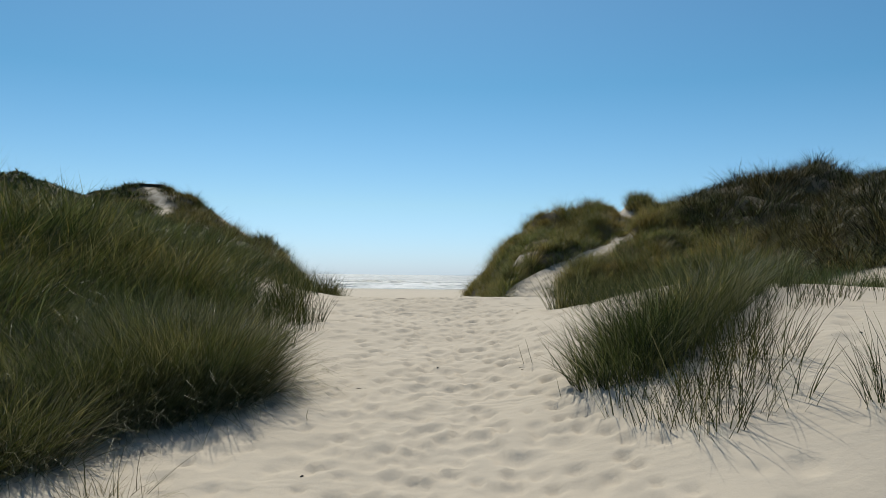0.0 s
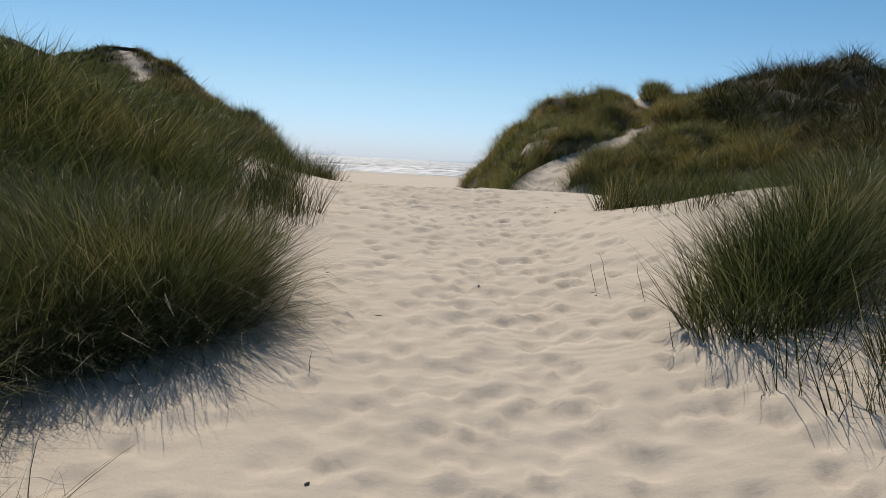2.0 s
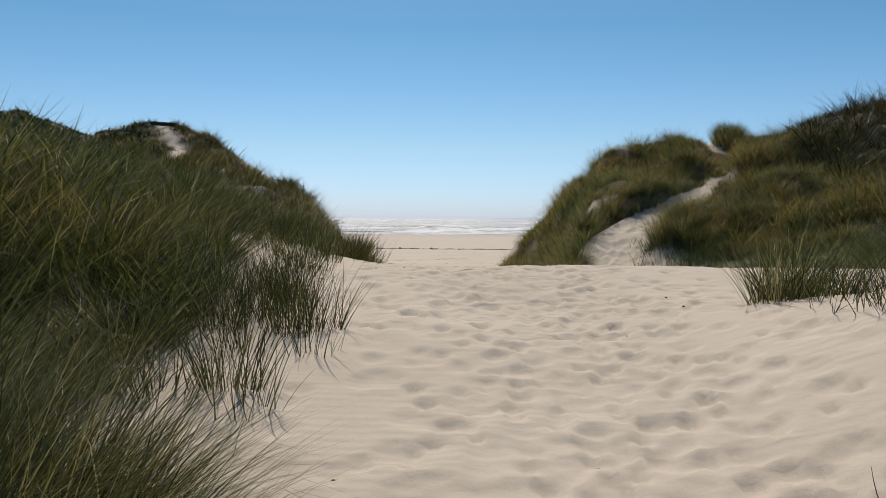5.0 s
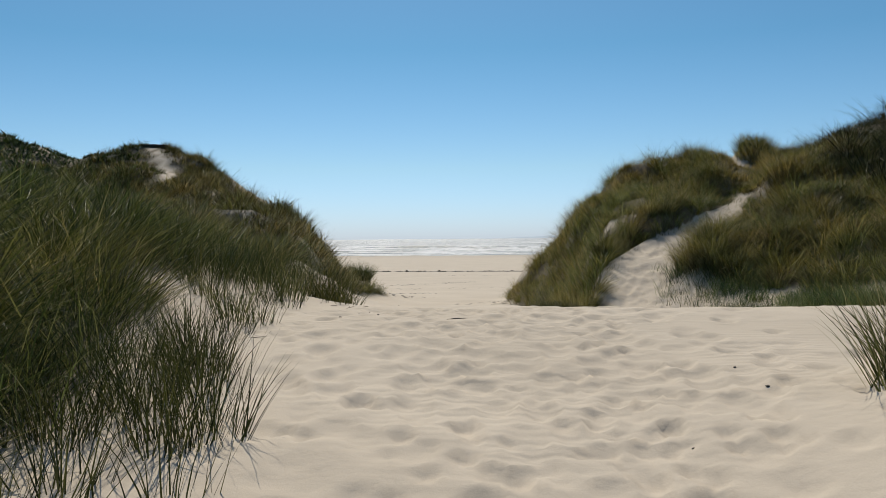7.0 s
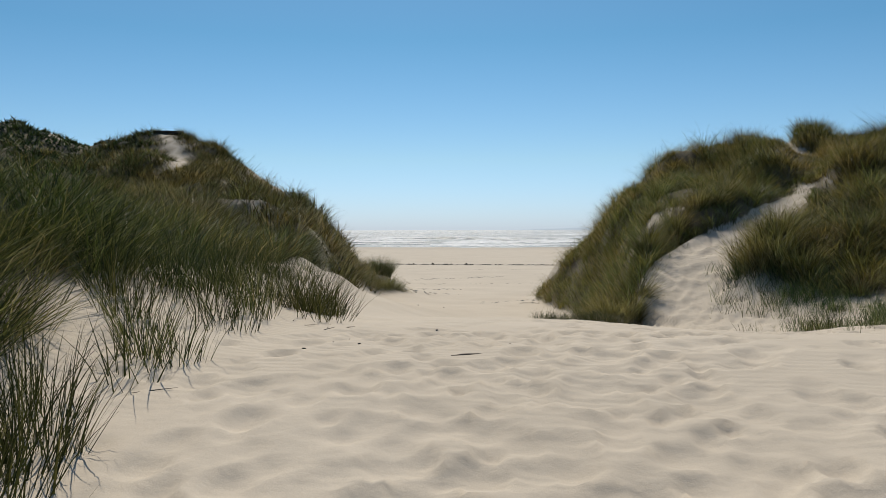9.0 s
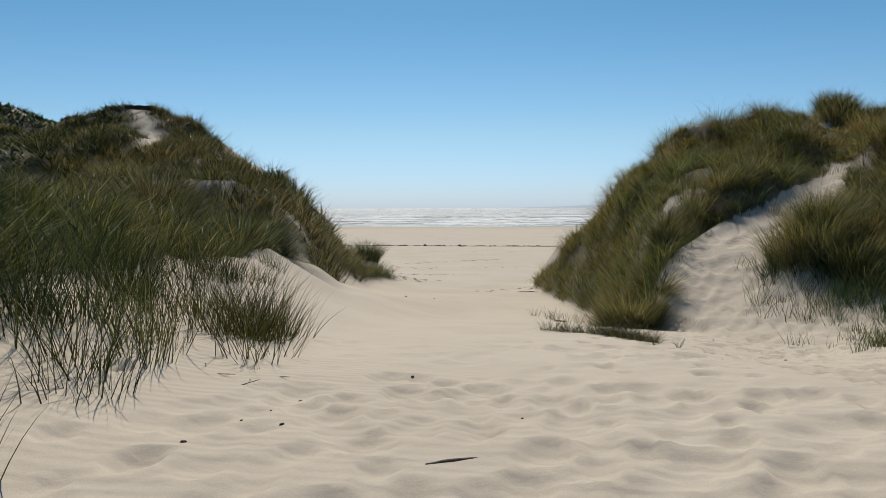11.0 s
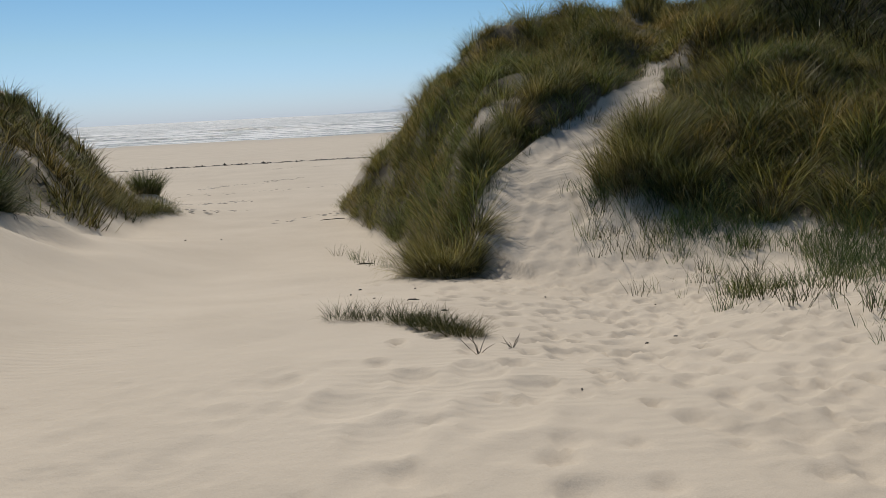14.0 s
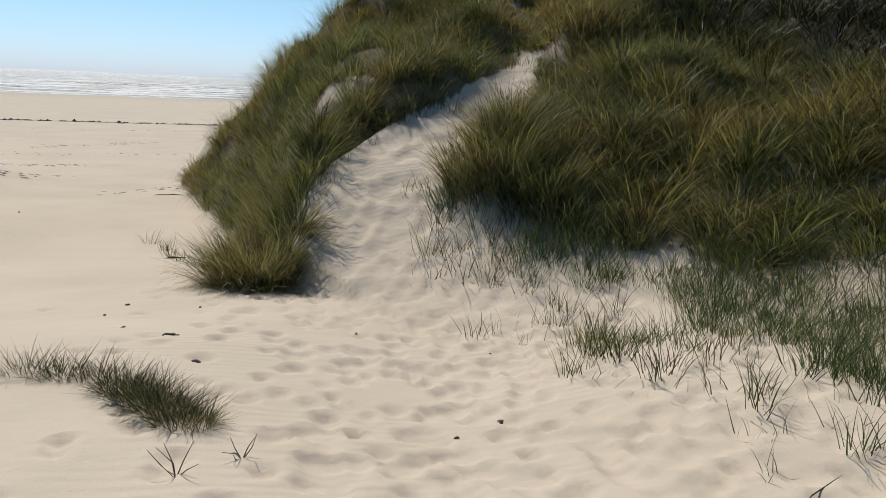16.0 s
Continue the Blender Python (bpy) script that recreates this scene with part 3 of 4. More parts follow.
grass_field("dune_scrub", "low dark green leafy scrub on the high dune behind", SCRUB, [
    clumped(rng, 1500, (-60.0, -23.5, 34.0, 60.0), cover_left, 60, 0.75, 0.34, 0.17, 0.5, 0.9, 1, 0.1, 0.6, 0.6)])
grass_field("bank_grass", "tall green marram grass on the sandy bank beside the path", BANK_GRASS, [
    clumped(rng, 300, (-6.0, -2.3, 0.5, 31.0), cover_left, 190, 0.36, 0.82, 0.0135, 0.15, 0.9, 3, 0.35, 0.4, 0.8),
    clumped(rng, 300, (-10.0, -5.5, 0.5, 31.0), cover_left, 160, 0.44, 0.9, 0.021, 0.15, 0.9, 2, 0.35, 0.4, 0.85),
    clumped(rng, 800, (-8.5, -2.3, 0.5, 31.0), cover_left, 40, 0.35, 0.6, 0.010, 0.2, 0.8, 2, 0.35),
    clumped(rng, 700, (-22.0, -9.5, 4.0, 31.0), cover_left, 40, 0.60, 0.9, 0.026, 0.2, 1.0, 2, 0.35)])
grass_field("young_grass", "blue-green young marram grass thinning out onto the sand", GREEN_GRASS, [
    clumped(rng, 2100, (3.4, 11.0, 19.0, 31.0), cover_young, 50, 0.22, 0.44, 0.0080, 0.14, 0.85, 3, 0.3, 0.5, 0.35)])
# withered leaves, many of them pale strands painting glints on the dune faces
grass_field("withered_glint_grass", "pale straw-coloured leaves and painted highlight strands scattered through the dune grass", DEAD_GRASS, [
    clumped(rng, 420, (5.2, 13.0, 21.5, 34.0), cover_right, 40, 0.42, 0.74, 0.0105, 0.4, 1.7, 3, 0.9, 0.4, 0.8),
    clumped(rng, 160, (6.0, 12.0, 31.0, 40.0), cover_right, 30, 0.42, 0.80, 0.018, 0.3, 1.5, 3, 0.7, 0.4, 0.8),
    clumped(rng, 900, (-1.5, 13.0, 22.0, 46.0), cover_right, 18, 0.40, 0.75, 0.012, 0.4, 1.4, 3, 0.8, 0.3, 0.9),
    clumped(rng, 400, (12.0, 27.5, 17.5, 46.0), cover_right, 6, 0.6, 0.8, 0.022, 0.3, 1.2, 2, 0.6, 0.3, 0.8),
    clumped(rng, 500, (-22.0, -6.5, 29.0, 57.0), cover_left, 10, 0.6, 0.8, 0.026, 0.3, 1.2, 2, 0.4, 0.3, 0.8)])


def cover_strewn(x, y):
    """Bare sand along the margin of the young growth."""
    line = np.interp(y, (20.0, 22.3, 23.8, 25.5, 27.5, 30.0), (6.4, 4.9, 4.4, 4.1, 3.8, 3.4))
    return sstep(-0.9, 0.1, x - line) * (1 - sstep(1.6, 2.8, x - line))


grass_field("strewn_stems", "thin withered stems strewn on the trodden sand", DEAD_GRASS, [
    clumped(rng, 420, (2.6, 9.0, 20.0, 30.0), cover_strewn, 3, 0.30, 0.26, 0.006, 1.35, 0.15, 2, 0.1, 0.4, 0.0)])
grass_field("strewn_stems", "thin dark broken stems strewn on the trodden sand", STEM_GRASS, [
    clumped(rng, 300, (2.6, 9.0, 20.0, 30.0), cover_strewn, 2, 0.30, 0.24, 0.006, 1.25, 0.15, 2, 0.1, 0.4, 0.0)])


def part(name, mesh, mat, parent, label=""):
    ob = mesh_object(name, mesh[0], mesh[1], mat, False)
    ob.parent = parent
    return tagged(ob, label)


def ground_at(x, y):
    xs, ys, zs = LAID["xs"], LAID["ys"], LAID["zs"]
    i, j = int(np.searchsorted(xs, x)) - 1, int(np.searchsorted(ys, y)) - 1
    a, b = (x - xs[i]) / (xs[i + 1] - xs[i]), (y - ys[j]) / (ys[j + 1] - ys[j])
    return float((zs[j, i] * (1 - a) + zs[j, i + 1] * a) * (1 - b) + (zs[j + 1, i] * (1 - a) + zs[j + 1, i + 1] * a) * b)


def tussock(x, y, radius, tall, count, mat, label, dead=0.15, lean=0.2, curl=1.0, width=0.006, wind=0.35, seed=0, group="", skirt=0.0, lying=0.0):
    """A single clump of marram grass: its living leaves, and the withered ones about its foot."""
    r = np.random.default_rng(1000 + seed)
    thing = new("grass_tussock")
    thing.location = (x, y, ground_at(x, y) - 0.02)
    for kind, n, m, size in (("foliage", int(count * (1 - dead)), mat, 1.0), ("withered_growth", int(count * dead), DEAD_GRASS, 0.75)):
        if n < (3 if size == 1.0 else 5):
            continue
        n += int(n * skirt)
        hang = np.arange(n) < n * skirt / (1 + skirt)          # the drooping fringe round the foot
        flat = (np.arange(n) % 100) >= 100 - 100 * lying       # stems bent down onto the sand
        q = radius * np.where(hang, r.uniform(0.45, 0.75, n), 0.6 * np.sqrt(r.random(n)))
        a = r.uniform(0, 2 * np.pi, n)
        px, py = q * np.cos(a), q * np.sin(a)
        pz = surface(x + px, y + py) - thing.location.z - 0.03
        L = tall * r.uniform(0.5, 1.2, n) * size * 1.15 * np.where(hang, 0.95, 1.0)
        tip = lean * r.uniform(0, 2, n) + 0.55 * q / radius
        tip = np.where(hang, r.uniform(0.7, 1.4, n), np.where(flat, r.uniform(1.0, 1.45, n), tip))
        bend = (curl + (0.5 if size < 1 else 0)) * r.uniform(0.1, 1.4, n)
        b = blade_mesh(r, np.stack([px, py, pz], -1), a + r.normal(0, 0.9, n), L, width * r.uniform(0.6, 1.3, n), tip, np.where(flat, 0.2, bend), 4, wind)
        part(kind, b, m, thing, "straw-coloured withered leaves" if size < 1 else "")["kind"] = "stuff"
    return tagged(thing, label, "grass", group)


THIN = "thin tuft of dark upright marram stems in bare sand"
HANG = "loose tuft of green marram grass at the edge of the bank"
# beside the start of the path
tussock(-2.6, 8.35, 1.35, 1.0, 8000, BANK_GRASS, "large dense tussock of dark green marram grass drooping onto the sand", 0.12, 0.25, 1.15, 0.0085, 0.15, seed=1, skirt=0.35)
tussock(-3.5, 9.3, 1.1, 0.9, 2200, BANK_GRASS, "dark green marram tussock behind the largest one", 0.12, 0.2, 1.0, 0.008, seed=5)
tussock(-3.35, 6.0, 0.9, 0.85, 2400, BANK_GRASS, "rounded green and straw marram tussock beside the path", 0.3, 0.25, 1.1, 0.008, seed=2, skirt=0.3)
tussock(-2.85, 7.7, 1.05, 0.75, 3600, BANK_GRASS, "dark green marram tussock in the shade of the largest one", 0.1, 0.3, 1.2, 0.0085, 0.15, seed=7, skirt=0.5)
tussock(-2.0, 5.2, 0.55, 0.45, 170, STEM_GRASS, "low sprawling tuft of straw-coloured marram grass", 0.6, 0.6, 1.0, seed=3)
tussock(-3.4, 7.35, 1.25, 0.95, 4200, BANK_GRASS, "dark green marram tussock leaning against the largest one", 0.08, 0.3, 1.2, 0.0085, 0.2, seed=6, skirt=0.3)
# the sloping sand across the path
for k, (x, y, r, h, n) in enumerate(((2.3, 7.95, 0.95, 0.68, 1200), (2.75, 8.5, 1.0, 0.8, 1900), (3.4, 9.3, 1.0, 0.78, 1500), (4.1, 10.3, 0.9, 0.68, 1000), (4.9, 11.1, 0.9, 0.65, 600))):
    tussock(x, y, r, h, n, BANK_GRASS, "bushy green marram tussock on the sloping sand", 0.04, 0.25, 1.0, 0.0095, 0.05, seed=10 + k, group="green tussocks on the slope")
for k, (x, y, n) in enumerate(((2.5, 7.4, 60), (2.75, 6.75, 55), (2.95, 7.6, 70), (3.1, 6.6, 45), (3.25, 7.2, 75), (3.45, 7.9, 60), (3.5, 6.9, 30), (2.9, 8.1, 60), (3.75, 8.4, 45), (2.7, 6.2, 22), (3.3, 6.1, 16), (3.7, 7.4, 16))):
    tussock(x, y, 0.42, 0.62, int(1.5 * n), STEM_GRASS, THIN, 0.05, 0.14, 0.5, 0.0085, 0.1, seed=30 + k, group="thin tufts on the slope", lying=0.08)
for k, (x, y, n) in enumerate(((3.95, 5.75, 60), (4.3, 6.3, 40), (4.4, 8.9, 30), (4.9, 9.3, 34), (5.4, 9.8, 34), (5.8, 10.5, 30), (5.0, 10.2, 30), (6.4, 10.6, 26), (4.2, 9.4, 30), (5.9, 9.4, 14), (6.9, 11.2, 26), (7.4, 11.9, 24))):
    tussock(x, y, 0.45, 0.5, int(1.4 * n), STEM_GRASS, THIN, 0.05, 0.14, 0.5, 0.0085, 0.1, seed=50 + k, group="thin tufts on the slope", lying=0.08)
for k, (x, y, n) in enumerate(((2.35, 14.0, 170), (2.6, 14.4, 260), (3.0, 14.9, 110), (3.5, 15.4, 90))):
    tussock(x, y, 0.5, 0.72, n, BANK_GRASS, HANG, 0.06, 0.14, 0.7, 0.011, 0.1, seed=70 + k, group="tufts along the far edge of the slope")
for k, (x, y, n) in enumerate(((2.65, 12.3, 40), (2.95, 12.7, 46), (2.5, 12.9, 20), (3.3, 12.4, 40), (3.6, 12.9, 34), (3.1, 13.3, 40))):
    tussock(x, y, 0.42, 0.5, int(1.2 * n), STEM_GRASS, THIN, 0.08, 0.2, 0.7, 0.0085, 0.15, seed=90 + k, group="thin tufts on the slope")
for k, (x, y) in enumerate(((2.10, 6.85), (2.30, 6.40), (2.50, 6.25), (2.65, 5.90), (2.89, 5.96), (2.75, 6.73))):
    tussock(x, y, 0.36, 0.55, 38, STEM_GRASS, THIN, 0.05, 0.14, 0.6, 0.0085, 0.1, seed=210 + k, group="thin tufts on the slope", lying=0.1)
for k, (x, y) in enumerate(((2.70, 13.40), (3.00, 13.80), (3.30, 13.50), (2.90, 11.68), (3.22, 11.78), (3.60, 13.80))):
    tussock(x, y, 0.42, 0.5, 60, STEM_GRASS, THIN, 0.05, 0.18, 0.6, 0.0095, 0.1, seed=230 + k, group="thin tufts on the slope", lying=0.1)
for k, (x, y) in enumerate(((-3.13, 20.12), (-2.86, 19.95), (-2.90, 20.43), (-3.33, 20.71))):
    tussock(x, y, 0.32, 0.5, 18, STEM_GRASS, "few bent marram stems trailing down onto the sand", 0.0, 0.2, 0.5, 0.009, 0.1, seed=240 + k, group="trailing stems", lying=0.4)
# the margin of the bank
BANK_TUFTS = ((-2.2, 11.0, 0.6, 40), (-2.55, 11.5, 0.7, 60), (-2.1, 12.4, 0.55, 40), (-2.75, 12.5, 0.75, 80), (-3.2, 13.1, 0.75, 60), (-3.15, 13.5, 0.8, 90), (-2.95, 13.85, 0.75, 90),
              (-2.58, 13.2, 0.75, 60), (-2.4, 13.15, 0.8, 90), (-2.25, 13.3, 0.75, 90), (-2.45, 13.6, 0.75, 80), (-2.75, 14.25, 0.7, 80), (-3.2, 14.8, 0.7, 110), (-2.9, 14.6, 0.6, 60))
FAR_TUFTS = ((-3.4, 16.85, 0.6, 140), (-3.25, 17.0, 0.55, 120), (-3.75, 17.4, 0.55, 130), (-3.5, 18.3, 0.5, 60), (-3.6, 19.4, 0.75, 150), (-3.4, 18.5, 0.6, 70), (-3.7, 19.8, 0.7, 110),
             (-4.35, 19.0, 0.8, 120), (-4.5, 19.5, 0.85, 170), (-4.5, 20.2, 0.85, 180), (-4.1, 20.0, 0.8, 150), (-3.8, 20.1, 0.8, 150), (-4.3, 22.0, 0.6, 140), (-4.3, 22.7, 0.55, 140), (-4.0, 22.6, 0.6, 140),
             (-4.4, 21.7, 0.6, 60), (-4.85, 22.1, 0.6, 70), (-5.1, 22.2, 0.6, 90), (-5.3, 25.6, 0.45, 150), (-5.35, 26.4, 0.45, 170), (-5.9, 28.5, 0.5, 190))
for k, (x, y, h, n) in enumerate(BANK_TUFTS + FAR_TUFTS):
    tussock(x, y, 0.42, 0.84 * h, int((0.8 if y < 15 else 0.55 if y < 19 else 0.45) * n), BANK_GRASS if n >= 100 else STEM_GRASS, HANG, 0.06, 0.10, 0.4, 0.0095, 0.0, seed=110 + k, group="tufts along the bank", lying=0.06)
for k, (x, y, h, n) in enumerate(((-4.0, 21.2, 0.7, 110), (-3.72, 21.25, 0.75, 220), (-3.6, 21.5, 0.75, 320), (-3.5, 21.75, 0.7, 260), (-3.55, 22.1, 0.6, 160), (-3.5, 22.5, 0.5, 90), (-3.25, 21.1, 0.45, 30))):
    tussock(x, y, 0.46, h, int(0.55 * n), STEM_GRASS, "dense dark clump of upright marram stems on the sand", 0.05, 0.18, 0.5, 0.0095, 0.1, seed=190 + k, group="dense clumps before the bank", lying=0.08)
MARGIN = [tussock(-3.4, 15.0 + 0.01 * k, 0.40, (0.6, 0.7, 0.5, 0.65)[k], (45, 70, 30, 90)[k], STEM_GRASS, HANG, 0.1, 0.12, 0.5, 0.010, 0.1, seed=140 + k, group="tufts along the bank", lying=0.08) for k in range(4)]
r = np.random.default_rng(55)
for k in range(34):
    y = r.uniform(10.5, 25.5)
    x = float(np.interp(y, *EDGE_LEFT)) + r.uniform(-0.2, 0.95)
    m = pose(x, y, ground_at(x, y) - 0.02, 0, 0, r.uniform(-40, 40))
    if k < 4:
        MARGIN[k].matrix_basis = m
    else:
        copy_thing(MARGIN[k % 4], m)
TIP = ((-8.0, 48.3), (-8.35, 47.4), (-8.7, 46.4), (-8.9, 45.2), (-9.0, 44.0), (-9.3, 47.6))
# the ledge and the foot of the dune
for k, (x, y, n) in enumerate(((-0.45, 25.3, 70), (-0.2, 25.2, 90), (0.05, 25.1, 60), (0.25, 24.8, 190), (0.42, 24.55, 260), (0.58, 24.3, 260), (0.72, 24.05, 200))):
    tussock(x, y, 0.28, 0.24, int(2.6 * n), STEM_GRASS, "short wiry grass along a ledge in the sand", 0.22, 0.45, 1.0, 0.006, seed=150 + k, group="short grass on the ledge")
tussock(1.3, 30.35, 1.0, 0.8, 2600, DUNE_GRASS, "rounded olive tussock at the foot of the dune", 0.08, 0.25, 1.2, 0.014, 0.45, seed=160, skirt=0.3)
for k, (x, y, r, n) in enumerate(((4.5, 30.9, 0.55, 850), (4.95, 30.4, 0.65, 1100), (5.4, 29.8, 0.65, 1100), (5.2, 31.5, 0.7, 1200), (5.8, 32.2, 0.7, 1200))):
    tussock(x, y, r, 0.9, n, DUNE_GRASS, "brown-green marram tussock beside the bare sandy trail", 0.12, 0.2, 1.4, 0.012, 0.25, seed=400 + k, group="tussocks along the trail")
for k, (x, y, n) in enumerate(((4.2, 30.5, 160), (4.55, 30.15, 260), (4.95, 29.75, 260), (5.3, 29.25, 260), (5.7, 28.9, 260), (6.1, 28.3, 240))):
    tussock(x, y, 0.5, 0.5, n, HILL_GRASS if k % 2 else GREEN_GRASS, "low green and brown marram tuft at the foot of the dune", 0.15, 0.2, 0.9, 0.012, 0.2, seed=500 + k, group="low tufts at the dune foot")
for k, (x, y, r, n) in enumerate(((1.3, 31.7, 0.6, 800), (1.75, 32.5, 0.6, 800), (2.5, 33.5, 0.55, 700), (3.3, 34.35, 0.5, 600), (4.1, 35.0, 0.5, 600), (5.0, 35.75, 0.5, 600))):
    tussock(x, y, r, 0.8, n, DUNE_GRASS, "olive marram tussock overhanging the edge of the sandy trail", 0.06, 0.25, 1.4, 0.012, 0.4, seed=420 + k, group="tussocks along the trail", skirt=0.3)
tussock(8.33, 25.16, 0.9, 0.7, 700, GREEN_GRASS, "pale green marram tussock full of straw before the dune", 0.5, 0.3, 1.0, 0.009, 0.3, seed=165, group="straw tussocks before the dune")
tussock(8.44, 24.60, 0.9, 0.7, 700, GREEN_GRASS, "pale green marram tussock full of straw before the dune", 0.5, 0.3, 1.0, 0.009, 0.3, seed=166, group="straw tussocks before the dune")
tussock(8.59, 24.20, 0.9, 0.7, 700, GREEN_GRASS, "pale green marram tussock full of straw before the dune", 0.5, 0.3, 1.0, 0.009, 0.3, seed=167, group="straw tussocks before the dune")
for k, (x, y, r, h, n, label) in enumerate(((-12.3, 36.2, 1.7, 1.25, 3200, "broad rounded brown marram mound on the dune flank"), (-15.1, 34.3, 1.5, 1.1, 2400, "yellow-brown rounded marram mound on the dune flank"),
                                      (-8.6, 34.2, 1.5, 1.15, 3000, "dark green marram mound at the foot of the dune"), (-18.6, 45.0, 1.7, 1.2, 1600, "rounded olive marram mound below the crest"))):
    tussock(x, y, r, h, n, (HILL_GRASS, DUNE_GRASS, BANK_GRASS, DUNE_GRASS)[k], label, 0.05, 0.35, 1.3, 0.022, 0.08, seed=440 + k, group="mounds on the seaward dune", skirt=0.3)
tussock(-9.35, 51.8, 0.85, 1.0, 1100, BANK_GRASS, "dark lone tussock on the beach at the end of the dune", 0.05, 0.2, 0.8, 0.02, seed=161)
for k, (x, y) in enumerate(TIP):
    tussock(x, y, 0.8, 0.75, 420, DUNE_GRASS, "windblown marram tuft hanging over the end of the dune", 0.15, 0.3, 1.6, 0.020, 0.3, seed=460 + k, group="tufts at the end of the dune", skirt=0.5)
tussock(10.5, 44.7, 1.5, 0.66, 1900, DUNE_GRASS, "round marram tussock standing up on the dune crest", 0.1, 0.2, 0.9, 0.020, 0.2, seed=162)


def crest_ledge(x, y, z, wide, deep, tall, seed):
    """A dark overhanging lip of root-bound soil at the top of a bare slide."""
    r = np.random.default_rng(seed)
    bm = bmesh.new()
    bmesh.ops.create_cube(bm, size=1.0)
    bmesh.ops.subdivide_edges(bm, edges=bm.edges[:], cuts=5, use_grid_fill=True)
    for v in bm.verts:
        lump = noise.noise(Vector((v.co.x * 4 + seed, v.co.y * 4, v.co.z * 4)))
        v.co.x, v.co.y, v.co.z = v.co.x * wide * (1 + 0.2 * lump), v.co.y * deep * (1 + 0.3 * lump), v.co.z * tall * (1 + 0.5 * lump) * (1.2 - abs(v.co.x))
    me = bpy.data.meshes.new("soil_ledge")
    bm.to_mesh(me)
    bm.free()
    me.materials.append(WRACK)
    ob = new("soil_ledge", me)
    ob.matrix_basis = pose(x, y, z, 0, 0, 8)
    return tagged(ob, "dark overhanging lip of root-bound soil on the crest", "soil")


crest_ledge(-22.9, 54.7, ground_at(-22.9, 54.7) + 0.14, 1.6, 0.6, 0.20, 4)
tussock(-21.9, 54.9, 0.8, 0.6, 420, HILL_GRASS, "dark marram tuft on the crest beside the bare slide", 0.05, 0.2, 0.9, 0.026, 0.2, seed=520)


# small sprigs on the sand before the dune
SPRIGS = []
for k in range(6):
    SPRIGS.append(tussock(5.0, 24.0 + 0.01 * k, 0.22, (0.22, 0.30, 0.36, 0.28, 0.18, 0.4)[k], (12, 20, 28, 15, 9, 22)[k], STEM_GRASS if k % 2 else GREEN_GRASS,
                          "sparse sprig of marram grass in the sand", 0.2, 0.14, 0.8, 0.008, 0.1, seed=170 + k, group="sprigs before the dune"))
r = np.random.default_rng(77)
for k in range(110):
    y = r.uniform(21.8, 30.5)
    line = float(np.interp(y, (21.0, 22.3, 23.8, 25.5, 27.5, 29.0, 31.0), (6.0, 4.8, 4.3, 4.1, 4.0, 4.0, 4.4)))
    x = line + r.normal(0.35, 0.45)
    if k >= 104:                             # up the bare trail
        y = r.uniform(30.0, 34.0)
        x = r.uniform(float(np.interp(y, *TRAIL_LEFT)) + 0.1, float(np.interp(y, *TRAIL_RIGHT)) - 0.05)
    m = pose(x, y, ground_at(x, y) - 0.01, 0, 0, r.uniform(0, 360))
    if k < 6:
        SPRIGS[k].matrix_basis = m
    else:
        copy_thing(SPRIGS[int(r.integers(0, 6))], m)
for k in range(34):                          # along the seaward edge of the trail
    y = r.uniform(31.0, 37.0)
    x = float(np.interp(y, *TRAIL_LEFT)) + r.uniform(0.0, 0.75) ** 2
    copy_thing(SPRIGS[int(r.integers(0, 6))], pose(x, y, ground_at(x, y) - 0.01, 0, 0, r.uniform(0, 360)))
for x, y in ((3.45, 35.4), (3.6, 35.7), (3.75, 36.0), (3.9, 36.3), (4.05, 36.7), (3.3, 35.2), (3.85, 35.8), (4.15, 37.1), (3.1, 35.0), (3.65, 36.3), (0.0, 33.6), (-0.4, 35.3), (0.3, 32.7), (0.6, 31.7), (0.8, 31.1), (-0.8, 36.2), (-0.25, 34.3)):
    copy_thing(SPRIGS[int(r.integers(0, 6))], pose(x, y, ground_at(x, y) - 0.01, 0, 0, r.uniform(0, 360)))


def tube(points, radii, sides=6):
    """A tapering round stick along a chain of points."""
    verts, quads = [], []
    pts = [Vector(p) for p in points]
    for i, (p, rad) in enumerate(zip(pts, radii)):
        d = (pts[min(i + 1, len(pts) - 1)] - pts[max(i - 1, 0)]).normalized()
        u = d.orthogonal().normalized()
        v = d.cross(u)
        verts += [p + (u * math.cos(2 * math.pi * k / sides) + v * math.sin(2 * math.pi * k / sides)) * rad for k in range(sides)]
    for i in range(len(pts) - 1):
        for k in range(sides):
            quads.append((i * sides + k, i * sides + (k + 1) % sides, (i + 1) * sides + (k + 1) % sides, (i + 1) * sides + k))
    caps = [np.array([list(range(sides))[::-1]]), np.array([[(len(pts) - 1) * sides + k for k in range(sides)]])]
    return np.array([tuple(v) for v in verts]), [np.array(quads)] + caps


def stick(name, x, y, length, thick, turn, label, seed, rise=0.0, category="driftwood"):
    r = np.random.default_rng(seed)
    pts = [((t - 0.5) * length, float(r.normal(0, 0.008 * length)), thick * 0.4 + rise * t + float(r.normal(0, 0.12 * thick))) for t in np.linspace(0, 1, 7)]
    rad = [thick * f * float(r.uniform(0.8, 1.15)) for f in (0.35, 0.8, 1.0, 0.95, 0.8, 0.6, 0.25)]
    v, f = tube(pts, rad)
    ob = mesh_object(name, v, f, DRIFTWOOD)
    ob.matrix_basis = pose(x, y, ground_at(x, y) - 0.2 * thick - 0.006, 0, 0, turn)
    return tagged(ob, label, category)


